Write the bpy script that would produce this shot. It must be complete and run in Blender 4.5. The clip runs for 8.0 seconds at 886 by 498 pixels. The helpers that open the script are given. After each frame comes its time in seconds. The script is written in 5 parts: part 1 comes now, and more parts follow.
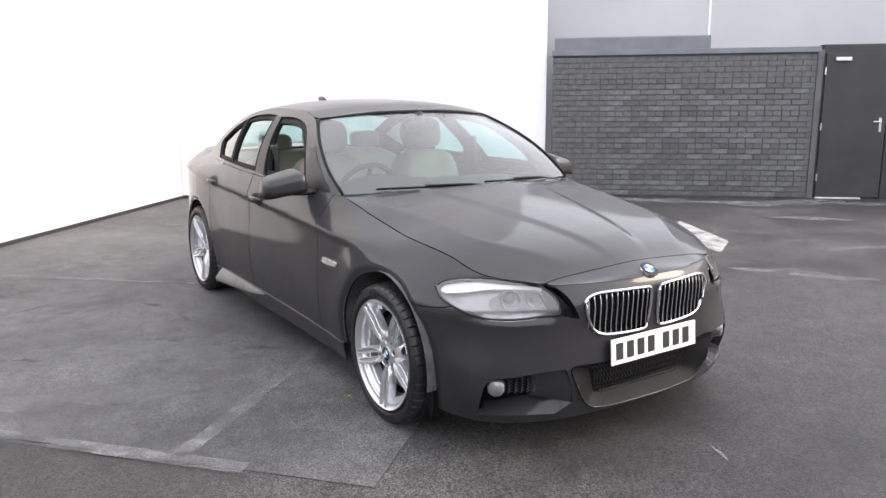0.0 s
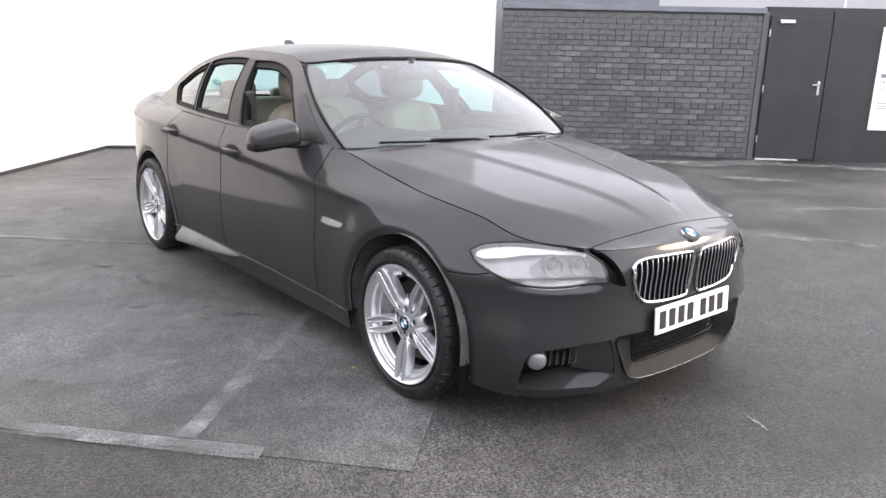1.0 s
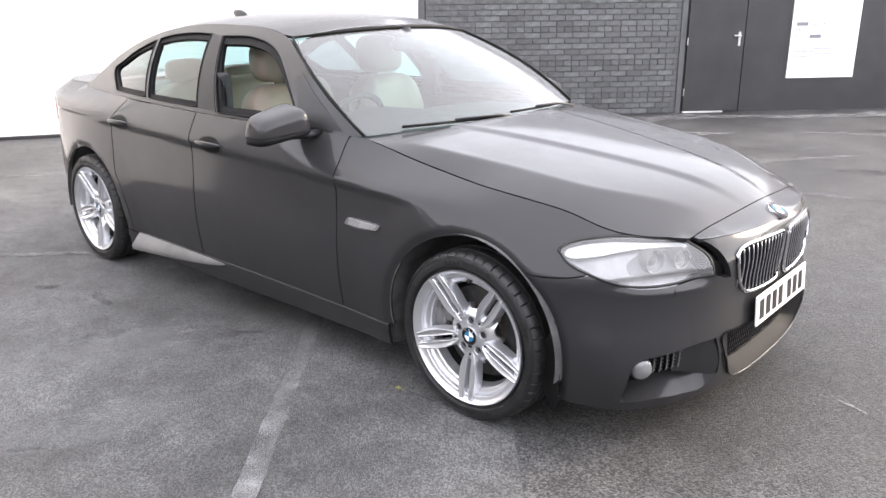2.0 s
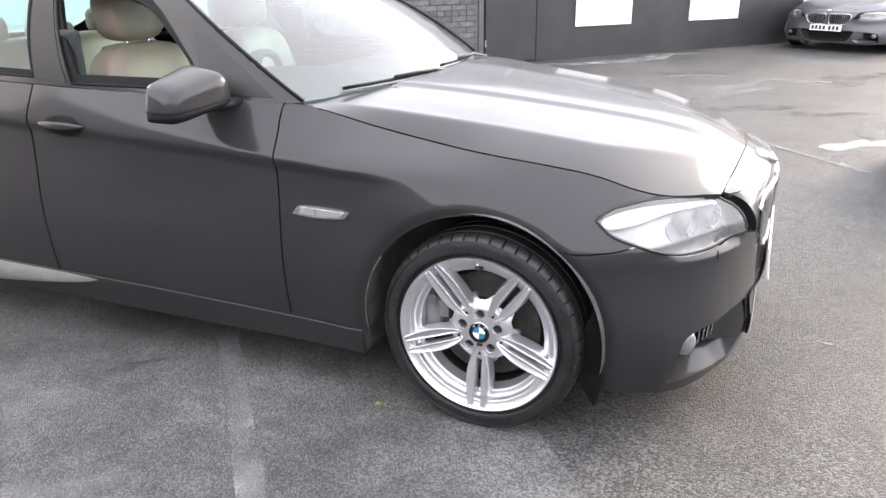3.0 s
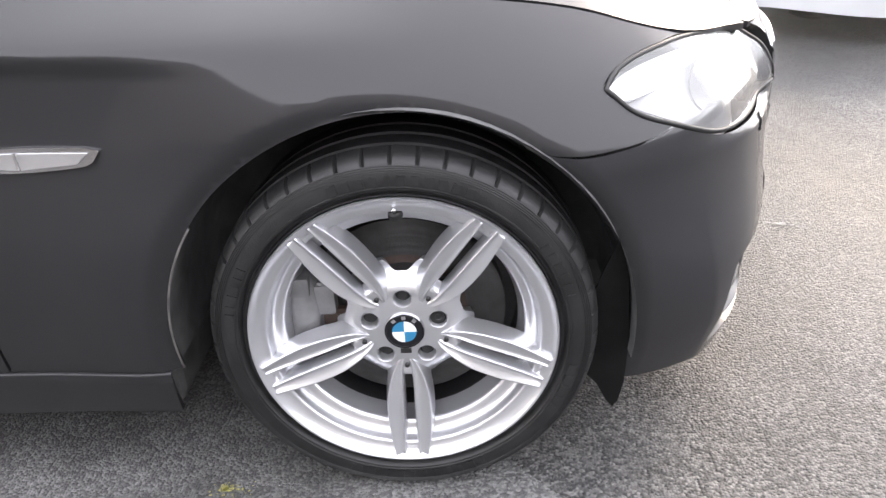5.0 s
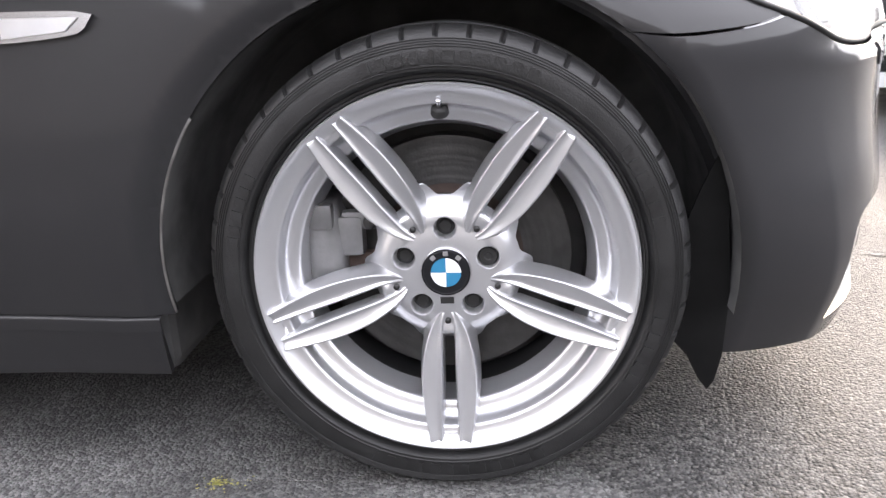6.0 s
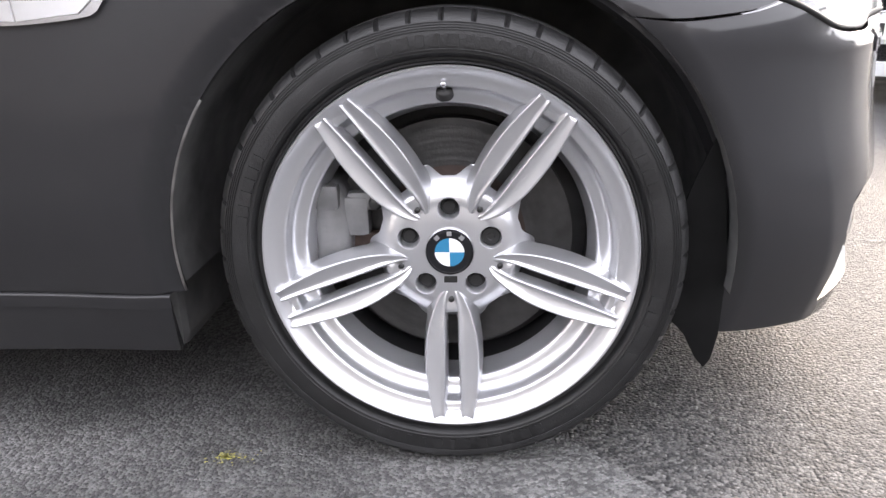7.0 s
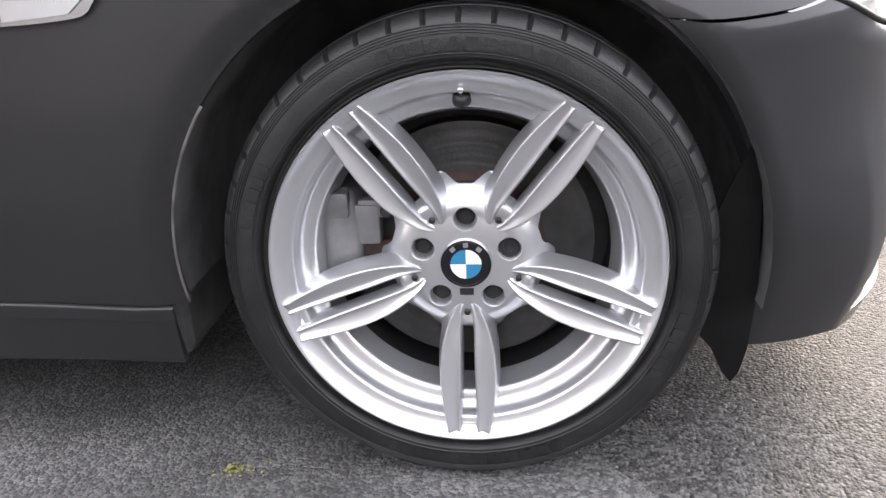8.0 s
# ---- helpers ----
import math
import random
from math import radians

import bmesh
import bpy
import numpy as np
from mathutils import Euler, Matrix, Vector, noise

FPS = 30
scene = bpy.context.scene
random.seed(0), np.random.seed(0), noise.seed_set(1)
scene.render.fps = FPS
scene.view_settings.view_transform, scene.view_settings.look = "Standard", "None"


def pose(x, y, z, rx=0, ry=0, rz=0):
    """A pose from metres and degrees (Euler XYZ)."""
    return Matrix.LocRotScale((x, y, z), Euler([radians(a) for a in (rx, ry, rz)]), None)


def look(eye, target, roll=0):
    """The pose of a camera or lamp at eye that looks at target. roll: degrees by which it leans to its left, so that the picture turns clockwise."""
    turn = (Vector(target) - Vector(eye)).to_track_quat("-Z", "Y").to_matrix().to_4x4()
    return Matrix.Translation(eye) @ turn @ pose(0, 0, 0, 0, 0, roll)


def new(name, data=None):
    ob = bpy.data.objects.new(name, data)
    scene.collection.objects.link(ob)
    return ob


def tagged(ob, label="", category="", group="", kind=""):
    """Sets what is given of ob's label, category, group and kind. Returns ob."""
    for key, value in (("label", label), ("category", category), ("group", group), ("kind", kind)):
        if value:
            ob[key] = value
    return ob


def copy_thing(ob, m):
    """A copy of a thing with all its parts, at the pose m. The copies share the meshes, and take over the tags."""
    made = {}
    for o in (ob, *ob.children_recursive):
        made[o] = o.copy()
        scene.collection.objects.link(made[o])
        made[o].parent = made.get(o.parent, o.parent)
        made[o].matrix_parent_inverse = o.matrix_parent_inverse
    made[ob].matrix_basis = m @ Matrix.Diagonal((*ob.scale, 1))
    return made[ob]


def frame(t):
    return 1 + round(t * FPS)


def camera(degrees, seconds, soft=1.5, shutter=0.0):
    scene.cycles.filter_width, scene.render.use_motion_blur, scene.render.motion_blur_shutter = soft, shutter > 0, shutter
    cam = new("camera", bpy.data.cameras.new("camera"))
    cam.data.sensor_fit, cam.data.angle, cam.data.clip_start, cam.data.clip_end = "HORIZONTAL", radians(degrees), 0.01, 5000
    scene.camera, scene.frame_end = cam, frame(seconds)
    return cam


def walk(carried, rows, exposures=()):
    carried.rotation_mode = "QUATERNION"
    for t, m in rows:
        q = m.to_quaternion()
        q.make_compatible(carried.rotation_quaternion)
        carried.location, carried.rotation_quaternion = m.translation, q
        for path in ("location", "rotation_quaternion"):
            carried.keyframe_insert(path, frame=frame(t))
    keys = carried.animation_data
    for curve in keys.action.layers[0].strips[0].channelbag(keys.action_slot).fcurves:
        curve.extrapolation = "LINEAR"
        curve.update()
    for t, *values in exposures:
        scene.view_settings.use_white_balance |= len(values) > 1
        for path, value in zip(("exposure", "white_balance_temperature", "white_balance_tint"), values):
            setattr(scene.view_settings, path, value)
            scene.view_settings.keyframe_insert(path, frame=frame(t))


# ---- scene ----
cam = camera(60.4, 8.0)
PATH = [
    (0, (2.956, -2.467, 1.519), (1.307, -1.41, 1.114), -0.5),
    (0.5, (2.768, -2.552, 1.477), (1.155, -1.445, 1.062), 1.5),
    (0.7, (2.651, -2.612, 1.476), (1.113, -1.487, 1.062), 0.7),
    (1, (2.436, -2.697, 1.476), (0.946, -1.467, 0.96), 1.4),
    (1.2, (2.280, -2.728, 1.478), (0.851, -1.516, 0.941), 0.5),
    (1.5, (2.051, -2.789, 1.488), (0.624, -1.503, 0.933), -1.0),
    (1.7, (1.905, -2.847, 1.493), (0.523, -1.517, 0.926), -0.5),
    (2.8, (0.907, -2.873, 1.453), (0.041, -1.217, 0.742), -2.1),
    (3, (0.75, -2.87, 1.42), (-0.001, -1.157, 0.711), -0.8),
    (3.5, (0.386, -2.782, 1.367), (-0.015, -0.959, 0.648), -1.5),
    (3.7, (0.279, -2.679, 1.348), (0.029, -0.899, 0.593), -2.1),
    (4, (0.171, -2.49, 1.322), (-0.022, -0.672, 0.51), -2.9),
    (4.2, (0.133, -2.376, 1.311), (0.020, -0.624, 0.461), -2.5),
    (4.5, (0.114, -2.209, 1.266), (0.085, -0.426, 0.36), -1.7),
    (4.7, (0.119, -2.091, 1.193), (0.075, -0.342, 0.224), -2.3),
    (5.8, (0.062, -1.866, 0.721), (-0.052, 0.025, 0.08), -2.1),
    (6, (0.084, -1.864, 0.687), (-0.085, 0.032, 0.073), -2.3),
    (6.3, (0.074, -1.891, 0.665), (-0.083, -0.045, 0.055), -1.9),
    (6.5, (0.069, -1.905, 0.662), (-0.081, -0.002, 0.065), -1.7),
    (7, (0.079, -1.892, 0.684), (-0.087, -0.005, 0.041), -2.0),
    (7.5, (0.072, -1.887, 0.688), (-0.099, -0.003, 0.039), -2.2),
    (8, (0.062, -1.816, 0.734), (-0.121, 0.031, -0.013), -2.2),
]
walk(cam, [(t, look(eye, target, roll)) for t, eye, target, roll in PATH], [(0, 2.15, 6650, 14), (1.5, 2.52, 6650, 14), (3, 2.82, 6700, 14), (4.5, 2.92, 6700, 14), (6.2, 2.95, 6700, 15), (7.2, 2.90, 6700, 15), (8, 2.80, 6700, 15)])

from mathutils.geometry import delaunay_2d_cdt

# ---- world and light ----
SUN_AZ, SUN_EL = 58.0, 24.0      # degrees: azimuth from +x towards +y, height over the horizon
world = bpy.data.worlds.new("sky")
scene.world = world
world.use_nodes = True
wn = world.node_tree.nodes
sky = wn.new("ShaderNodeTexSky")
sky.sky_type = "NISHITA"
sky.sun_disc = False
sky.sun_elevation = radians(SUN_EL)
sky.sun_rotation = radians(90.0 - SUN_AZ)
sky.air_density, sky.dust_density, sky.ozone_density = 1.0, 0.8, 1.0
wn["Background"].inputs[1].default_value = 0.15
haze = wn.new("ShaderNodeHueSaturation")       # a thin white overcast
haze.inputs["Saturation"].default_value = 0.28
cloud = wn.new("ShaderNodeMix")                # even cloud cover over the clear sky
cloud.data_type = "RGBA"
cloud.inputs[0].default_value = 0.60
cloud.inputs[7].default_value = (4.4, 4.55, 4.95, 1)
world.node_tree.links.new(sky.outputs[0], haze.inputs["Color"])
world.node_tree.links.new(haze.outputs[0], cloud.inputs[6])
world.node_tree.links.new(cloud.outputs[2], wn["Background"].inputs[0])

sun_data = bpy.data.lights.new("sun", "SUN")
sun_data.energy, sun_data.angle, sun_data.color = 0.62, radians(25), (1.0, 0.83, 0.62)
sun = new("sun", sun_data)
_d = Vector((math.cos(radians(SUN_EL)) * math.cos(radians(SUN_AZ)), math.cos(radians(SUN_EL)) * math.sin(radians(SUN_AZ)), math.sin(radians(SUN_EL))))
sun.matrix_world = Matrix.Translation(_d * 40) @ (-_d).to_track_quat("-Z", "Y").to_matrix().to_4x4()


# ---- materials ----
def material(name, color, rough=0.5, metal=0.0, coat=0.0, coat_rough=0.05, vary=0.0, scale=4.0, bump=0.0, bump_scale=200.0, rough_vary=0.0, spec=0.5, dark=0.6, rand=0.0):
    m = bpy.data.materials.new(name)
    m.use_nodes = True
    nt = m.node_tree
    b = nt.nodes["Principled BSDF"]
    b.inputs["Base Color"].default_value = (*color, 1)
    b.inputs["Roughness"].default_value = rough
    b.inputs["Metallic"].default_value = metal
    b.inputs["Coat Weight"].default_value = coat
    b.inputs["Coat Roughness"].default_value = coat_rough
    b.inputs["Specular IOR Level"].default_value = spec
    tc = nt.nodes.new("ShaderNodeTexCoord")

    def tex(s, detail=5.0):
        n = nt.nodes.new("ShaderNodeTexNoise")
        n.inputs["Scale"].default_value, n.inputs["Detail"].default_value = s, detail
        nt.links.new(tc.outputs["Object"], n.inputs["Vector"])
        return n

    if vary or rand:
        src = None
        if vary:
            r = nt.nodes.new("ShaderNodeValToRGB")
            nt.links.new(tex(scale).outputs["Fac"], r.inputs["Fac"])
            r.color_ramp.elements[0].position, r.color_ramp.elements[1].position = 0.3, 0.72
            r.color_ramp.elements[0].color = (*[c * (1 - vary) for c in color], 1)
            r.color_ramp.elements[1].color = (*[min(1, c * (1 + vary)) for c in color], 1)
            src = r.outputs["Color"]
        if rand:
            oi = nt.nodes.new("ShaderNodeObjectInfo")
            mr = nt.nodes.new("ShaderNodeMapRange")
            mr.inputs[3].default_value, mr.inputs[4].default_value = 1 - rand, 1 + rand
            nt.links.new(oi.outputs["Random"], mr.inputs[0])
            mx = nt.nodes.new("ShaderNodeMix")
            mx.data_type, mx.blend_type = "RGBA", "MULTIPLY"
            mx.inputs[0].default_value = 1
            mx.inputs[6].default_value = (*color, 1)
            if src:
                nt.links.new(src, mx.inputs[6])
            nt.links.new(mr.outputs[0], mx.inputs[7])
            src = mx.outputs[2]
        nt.links.new(src, b.inputs["Base Color"])
    if rough_vary:
        mr = nt.nodes.new("ShaderNodeMapRange")
        mr.inputs[3].default_value, mr.inputs[4].default_value = rough - rough_vary, rough + rough_vary
        nt.links.new(tex(scale * 2.3).outputs["Fac"], mr.inputs[0])
        nt.links.new(mr.outputs[0], b.inputs["Roughness"])
    if bump:
        bp = nt.nodes.new("ShaderNodeBump")
        bp.inputs["Strength"].default_value, bp.inputs["Distance"].default_value = 1.0, bump
        nt.links.new(tex(bump_scale, 3.0).outputs["Fac"], bp.inputs["Height"])
        nt.links.new(bp.outputs["Normal"], b.inputs["Normal"])
    return m


def glass(name, tint=(0.85, 0.95, 0.93), gloss=0.02, haze=0.0):
    m = bpy.data.materials.new(name)
    m.use_nodes = True
    nt = m.node_tree
    nt.nodes.remove(nt.nodes["Principled BSDF"])
    tr, gl, lw, pw, fr, mx = (nt.nodes.new(k) for k in ("ShaderNodeBsdfTransparent", "ShaderNodeBsdfGlossy", "ShaderNodeLayerWeight", "ShaderNodeMath", "ShaderNodeMath", "ShaderNodeMixShader"))
    tr.inputs["Color"].default_value = (*tint, 1)
    gl.inputs["Roughness"].default_value = gloss
    lw.inputs["Blend"].default_value = 0.5
    pw.operation, fr.operation = "POWER", "MULTIPLY_ADD"
    pw.inputs[1].default_value = 4.0
    fr.inputs[1].default_value, fr.inputs[2].default_value = 0.92, 0.07
    nt.links.new(lw.outputs["Facing"], pw.inputs[0])
    nt.links.new(pw.outputs[0], fr.inputs[0])
    nt.links.new(fr.outputs[0], mx.inputs[0])
    under = tr.outputs[0]
    if haze:
        df, m2 = nt.nodes.new("ShaderNodeBsdfDiffuse"), nt.nodes.new("ShaderNodeMixShader")
        df.inputs["Color"].default_value = (0.8, 0.8, 0.8, 1)
        m2.inputs[0].default_value = haze
        nt.links.new(tr.outputs[0], m2.inputs[1])
        nt.links.new(df.outputs[0], m2.inputs[2])
        under = m2.outputs[0]
    nt.links.new(under, mx.inputs[1])
    nt.links.new(gl.outputs[0], mx.inputs[2])
    nt.links.new(mx.outputs[0], nt.nodes["Material Output"].inputs["Surface"])
    return m


def tarmac(name, color, light, grain, rough, bump, patch=1.2, contrast=0.35, spec=0.5, wet=0.3):
    """Asphalt: pale stones in dark binder, with stains and damp areas a metre across."""
    m = bpy.data.materials.new(name)
    m.use_nodes = True
    nt = m.node_tree
    b = nt.nodes["Principled BSDF"]
    b.inputs["Specular IOR Level"].default_value = spec
    tc = nt.nodes.new("ShaderNodeTexCoord")

    def node(kind, **kw):
        n = nt.nodes.new(kind)
        for key, v in kw.items():
            n.inputs[key].default_value = v
        return n

    vo = node("ShaderNodeTexVoronoi", Scale=grain)
    fine = node("ShaderNodeTexNoise", Scale=grain * 1.7, Detail=4.0)
    big = node("ShaderNodeTexNoise", Scale=patch, Detail=6.0, Roughness=0.6)
    mid = node("ShaderNodeTexNoise", Scale=patch * 9, Detail=5.0, Roughness=0.65)
    for n in (vo, fine, big, mid):
        nt.links.new(tc.outputs["Object"], n.inputs["Vector"])
    bw = nt.nodes.new("ShaderNodeSeparateColor")
    nt.links.new(vo.outputs["Color"], bw.inputs[0])
    st = nt.nodes.new("ShaderNodeValToRGB")
    st.color_ramp.elements[0].position, st.color_ramp.elements[0].color = 0.25, (*color, 1)
    st.color_ramp.elements[1].position, st.color_ramp.elements[1].color = 0.95, (*light, 1)
    nt.links.new(bw.outputs[0], st.inputs[0])

    def times(a, fac, lo, hi):
        mr = nt.nodes.new("ShaderNodeMapRange")
        mr.inputs[1].default_value, mr.inputs[2].default_value = 0.3, 0.7
        mr.inputs[3].default_value, mr.inputs[4].default_value = lo, hi
        nt.links.new(fac, mr.inputs[0])
        mx = nt.nodes.new("ShaderNodeMix")
        mx.data_type, mx.blend_type = "RGBA", "MULTIPLY"
        mx.inputs[0].default_value = 1
        nt.links.new(a, mx.inputs[6])
        nt.links.new(mr.outputs[0], mx.inputs[7])
        return mx.outputs[2]

    damp = node("ShaderNodeTexNoise", Scale=patch * 1.1, Detail=7.0, Roughness=0.62, Distortion=1.1)
    nt.links.new(tc.outputs["Object"], damp.inputs["Vector"])
    c = times(st.outputs[0], big.outputs["Fac"], 1 - contrast, 1 + contrast)
    c = times(c, damp.outputs["Fac"], 1 - wet, 1 + wet)
    c = times(c, mid.outputs["Fac"], 1 - contrast * 0.6, 1 + contrast * 0.6)
    nt.links.new(c, b.inputs["Base Color"])
    mr = nt.nodes.new("ShaderNodeMapRange")
    mr.inputs[1].default_value, mr.inputs[2].default_value = 0.3, 0.7
    mr.inputs[3].default_value, mr.inputs[4].default_value = rough - 0.12, rough + 0.10
    nt.links.new(damp.outputs["Fac"], mr.inputs[0])
    nt.links.new(mr.outputs[0], b.inputs["Roughness"])
    ad = nt.nodes.new("ShaderNodeMath")
    ad.operation = "MULTIPLY_ADD"
    ad.inputs[1].default_value = 0.6
    nt.links.new(fine.outputs["Fac"], ad.inputs[0])
    inv = nt.nodes.new("ShaderNodeMath")
    inv.operation = "MULTIPLY"
    inv.inputs[1].default_value = -1.0
    nt.links.new(vo.outputs["Distance"], inv.inputs[0])
    nt.links.new(inv.outputs[0], ad.inputs[2])
    bp = nt.nodes.new("ShaderNodeBump")
    bp.inputs["Strength"].default_value, bp.inputs["Distance"].default_value = 1.0, bump
    nt.links.new(ad.outputs[0], bp.inputs["Height"])
    nt.links.new(bp.outputs["Normal"], b.inputs["Normal"])
    return m


paint_dark = material("charcoal metallic paint", (0.0240, 0.0238, 0.0254), 0.56, 0.2, 0.64, 0.09, vary=0.09, scale=3.0, bump=0.00002, bump_scale=700, rough_vary=0.07, spec=0.15)
paint_white = material("white car paint", (0.78, 0.8, 0.82), 0.35, 0.0, 0.5, 0.05, vary=0.02)
paint_grey = material("grey metallic paint", (0.1, 0.1, 0.11), 0.4, 0.6, 0.4, 0.08, vary=0.05)
black_plastic = material("black plastic", (0.012, 0.012, 0.013), 0.45, vary=0.2, scale=9, bump=0.0003, bump_scale=900)
liner_black = material("wheel arch felt", (0.10, 0.10, 0.10), 0.95, spec=0.1, vary=0.3, scale=14)
rubber = material("tyre rubber", (0.0125, 0.0125, 0.0128), 0.50, spec=0.5, vary=0.45, scale=22, bump=0.0005, bump_scale=380, rough_vary=0.14)
flap_black = material("dull black rubber flap", (0.006, 0.006, 0.006), 0.8, spec=0.12, vary=0.3, scale=20)
trim_black = material("dull black trim", (0.006, 0.006, 0.0065), 0.6, spec=0.15, vary=0.3, scale=14)
gloss_black = material("black pillar plastic", (0.010, 0.010, 0.011), 0.4, spec=0.3, vary=0.2, scale=12)
seal = material("black rubber seal", (0.01, 0.01, 0.01), 0.5)
alloy = material("silver alloy", (0.62, 0.625, 0.645), 0.28, 0.78, 0.1, 0.08)
# near-black colour carries the shade inside the wheel barrel
barrel_dark = material("shade-dark barrel", (0.03, 0.03, 0.031), 0.6, 0.2, vary=0.3, scale=12)
chrome = material("chrome", (0.62, 0.62, 0.64), 0.16, 1.0, vary=0.03)
satin = material("satin silver trim", (0.55, 0.55, 0.57), 0.33, 0.9, vary=0.05)
iron = material("worn brake iron", (0.062, 0.061, 0.060), 0.45, 0.5, vary=0.3, scale=30, bump=0.0004, bump_scale=300)
cast = material("cast caliper metal", (0.23, 0.23, 0.235), 0.5, 0.5, vary=0.25, scale=22, bump=0.0006, bump_scale=180)
rust = material("rusty hub iron", (0.07, 0.048, 0.04), 0.8, 0.1, vary=0.4, scale=40)
leather = material("cream leather", (0.30, 0.236, 0.192), 0.5, vary=0.08, scale=8, bump=0.0005, bump_scale=260)
dash_dark = material("dark dashboard vinyl", (0.02, 0.022, 0.024), 0.6, vary=0.2, scale=20)
lamp_silver = material("headlamp reflector", (0.66, 0.66, 0.67), 0.28, 0.88, vary=0.08, scale=20)
lamp_shell = material("grey headlamp housing", (0.28, 0.28, 0.29), 0.34, 0.8, vary=0.25, scale=24)
lamp_bowl = material("grey lamp bowl", (0.2, 0.2, 0.21), 0.3, 0.6, vary=0.15, scale=16)
lamp_grey = material("headlamp bezel", (0.14, 0.14, 0.145), 0.35, 0.6, vary=0.2, scale=18)
plate_white = material("reflective white plate", (0.82, 0.82, 0.8), 0.4, vary=0.02)
plate_black = material("black lettering", (0.015, 0.015, 0.015), 0.5)
badge_blue = material("badge blue", (0.03, 0.19, 0.34), 0.45, spec=0.2)
badge_white = material("badge white", (0.85, 0.87, 0.88), 0.45)
badge_black = material("badge black", (0.01, 0.01, 0.012), 0.4, spec=0.25)
red_lamp = material("red tail lamp", (0.45, 0.02, 0.02), 0.15, coat=0.8)
clear_glass = glass("green tinted glass", (0.52, 0.78, 0.76))
screen_glass = glass("windscreen glass", (0.46, 0.62, 0.60), 0.12, haze=0.07)
dark_glass = glass("smoked glass", (0.25, 0.3, 0.3))
lamp_glass = glass("lamp cover", (0.90, 0.90, 0.90), 0.14, haze=0.11)
# pale grey stands in for sky mirrored by the upturned sill flare
sill_sheen = material("sheen on the sill", (0.115, 0.114, 0.112), 0.55, coat=0.3, vary=0.25, scale=7)
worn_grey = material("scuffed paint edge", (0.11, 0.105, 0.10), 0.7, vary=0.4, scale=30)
smoke_pale = material("pale reflector", (0.8, 0.8, 0.8), 0.3, 0.3)


# ---- mesh tools ----
def finish(name, me, mat, parent=None, label="", smooth=True):
    me.materials.append(mat)
    if smooth:
        me.polygons.foreach_set("use_smooth", [True] * len(me.polygons))
    ob = new(name, me)
    ob.parent = parent
    if label:
        tagged(ob, label)
    return ob


def part(name, bm, mat, parent=None, label="", smooth=False, angle=None):
    me = bpy.data.meshes.new(name)
    bmesh.ops.recalc_face_normals(bm, faces=bm.faces)
    bm.to_mesh(me)
    bm.free()
    if angle is not None:
        me.polygons.foreach_set("use_smooth", [True] * len(me.polygons))
        me.set_sharp_from_angle(angle=radians(angle))
    return finish(name, me, mat, parent, label, smooth)


def thing(name, m, label, category, group="", kind=""):
    ob = new(name)
    ob.matrix_world = m
    ob.empty_display_size = 0.2
    return tagged(ob, label, category, group, kind)


def block(x0, x1, y0, y1, z0, z1, bevel=0.0, bm=None, m=None):
    bm = bm or bmesh.new()
    r = bmesh.ops.create_cube(bm, size=1.0)["verts"]
    for v in r:
        v.co = Vector(((x0 + x1) / 2 + v.co.x * (x1 - x0), (y0 + y1) / 2 + v.co.y * (y1 - y0), (z0 + z1) / 2 + v.co.z * (z1 - z0)))
    if bevel:
        es = list({e for v in r for e in v.link_edges})
        r = bmesh.ops.bevel(bm, geom=es, offset=bevel, segments=2, affect="EDGES", profile=0.6)["verts"]
    if m is not None:
        bmesh.ops.transform(bm, matrix=m, verts=[v for v in r if v.is_valid])
    return bm


def lathe(profile, n=64, bm=None, wobble=None):
    """Turn (radius, y) pairs round the y axis."""
    bm = bm or bmesh.new()
    rings = []
    for k in range(n):
        a = 2 * math.pi * k / n
        ring = []
        for i, (r, y) in enumerate(profile):
            if wobble:
                r, y = wobble(i, k, r, y)
            ring.append(bm.verts.new((r * math.cos(a), y, r * math.sin(a))))
        rings.append(ring)
    for k in range(n):
        p, q = rings[k], rings[(k + 1) % n]
        for i in range(len(profile) - 1):
            bm.faces.new((p[i], q[i], q[i + 1], p[i + 1]))
    return bm


def tube(points, r, closed=False, n=8, bm=None, flat=1.0, up=None):
    """A round bar along points."""
    bm = bm or bmesh.new()
    ps = [Vector(p) for p in points]
    rings = []
    for i, p in enumerate(ps):
        a = ps[i - 1] if (i or closed) else p
        b = ps[(i + 1) % len(ps)] if (i < len(ps) - 1 or closed) else p
        t = (b - a).normalized()
        u = Vector(up) if up else Vector((0, 0, 1)) if abs(t.z) < 0.9 else Vector((0, 1, 0))
        s = t.cross(u).normalized()
        u = s.cross(t)
        rings.append([bm.verts.new(p + r * (math.cos(2 * math.pi * k / n) * s + flat * math.sin(2 * math.pi * k / n) * u)) for k in range(n)])
    m = len(rings)
    for i in range(m if closed else m - 1):
        p, q = rings[i], rings[(i + 1) % m]
        for k in range(n):
            bm.faces.new((p[k], p[(k + 1) % n], q[(k + 1) % n], q[k]))
    if not closed:
        bm.faces.new(rings[0][::-1])
        bm.faces.new(rings[-1])
    return bm


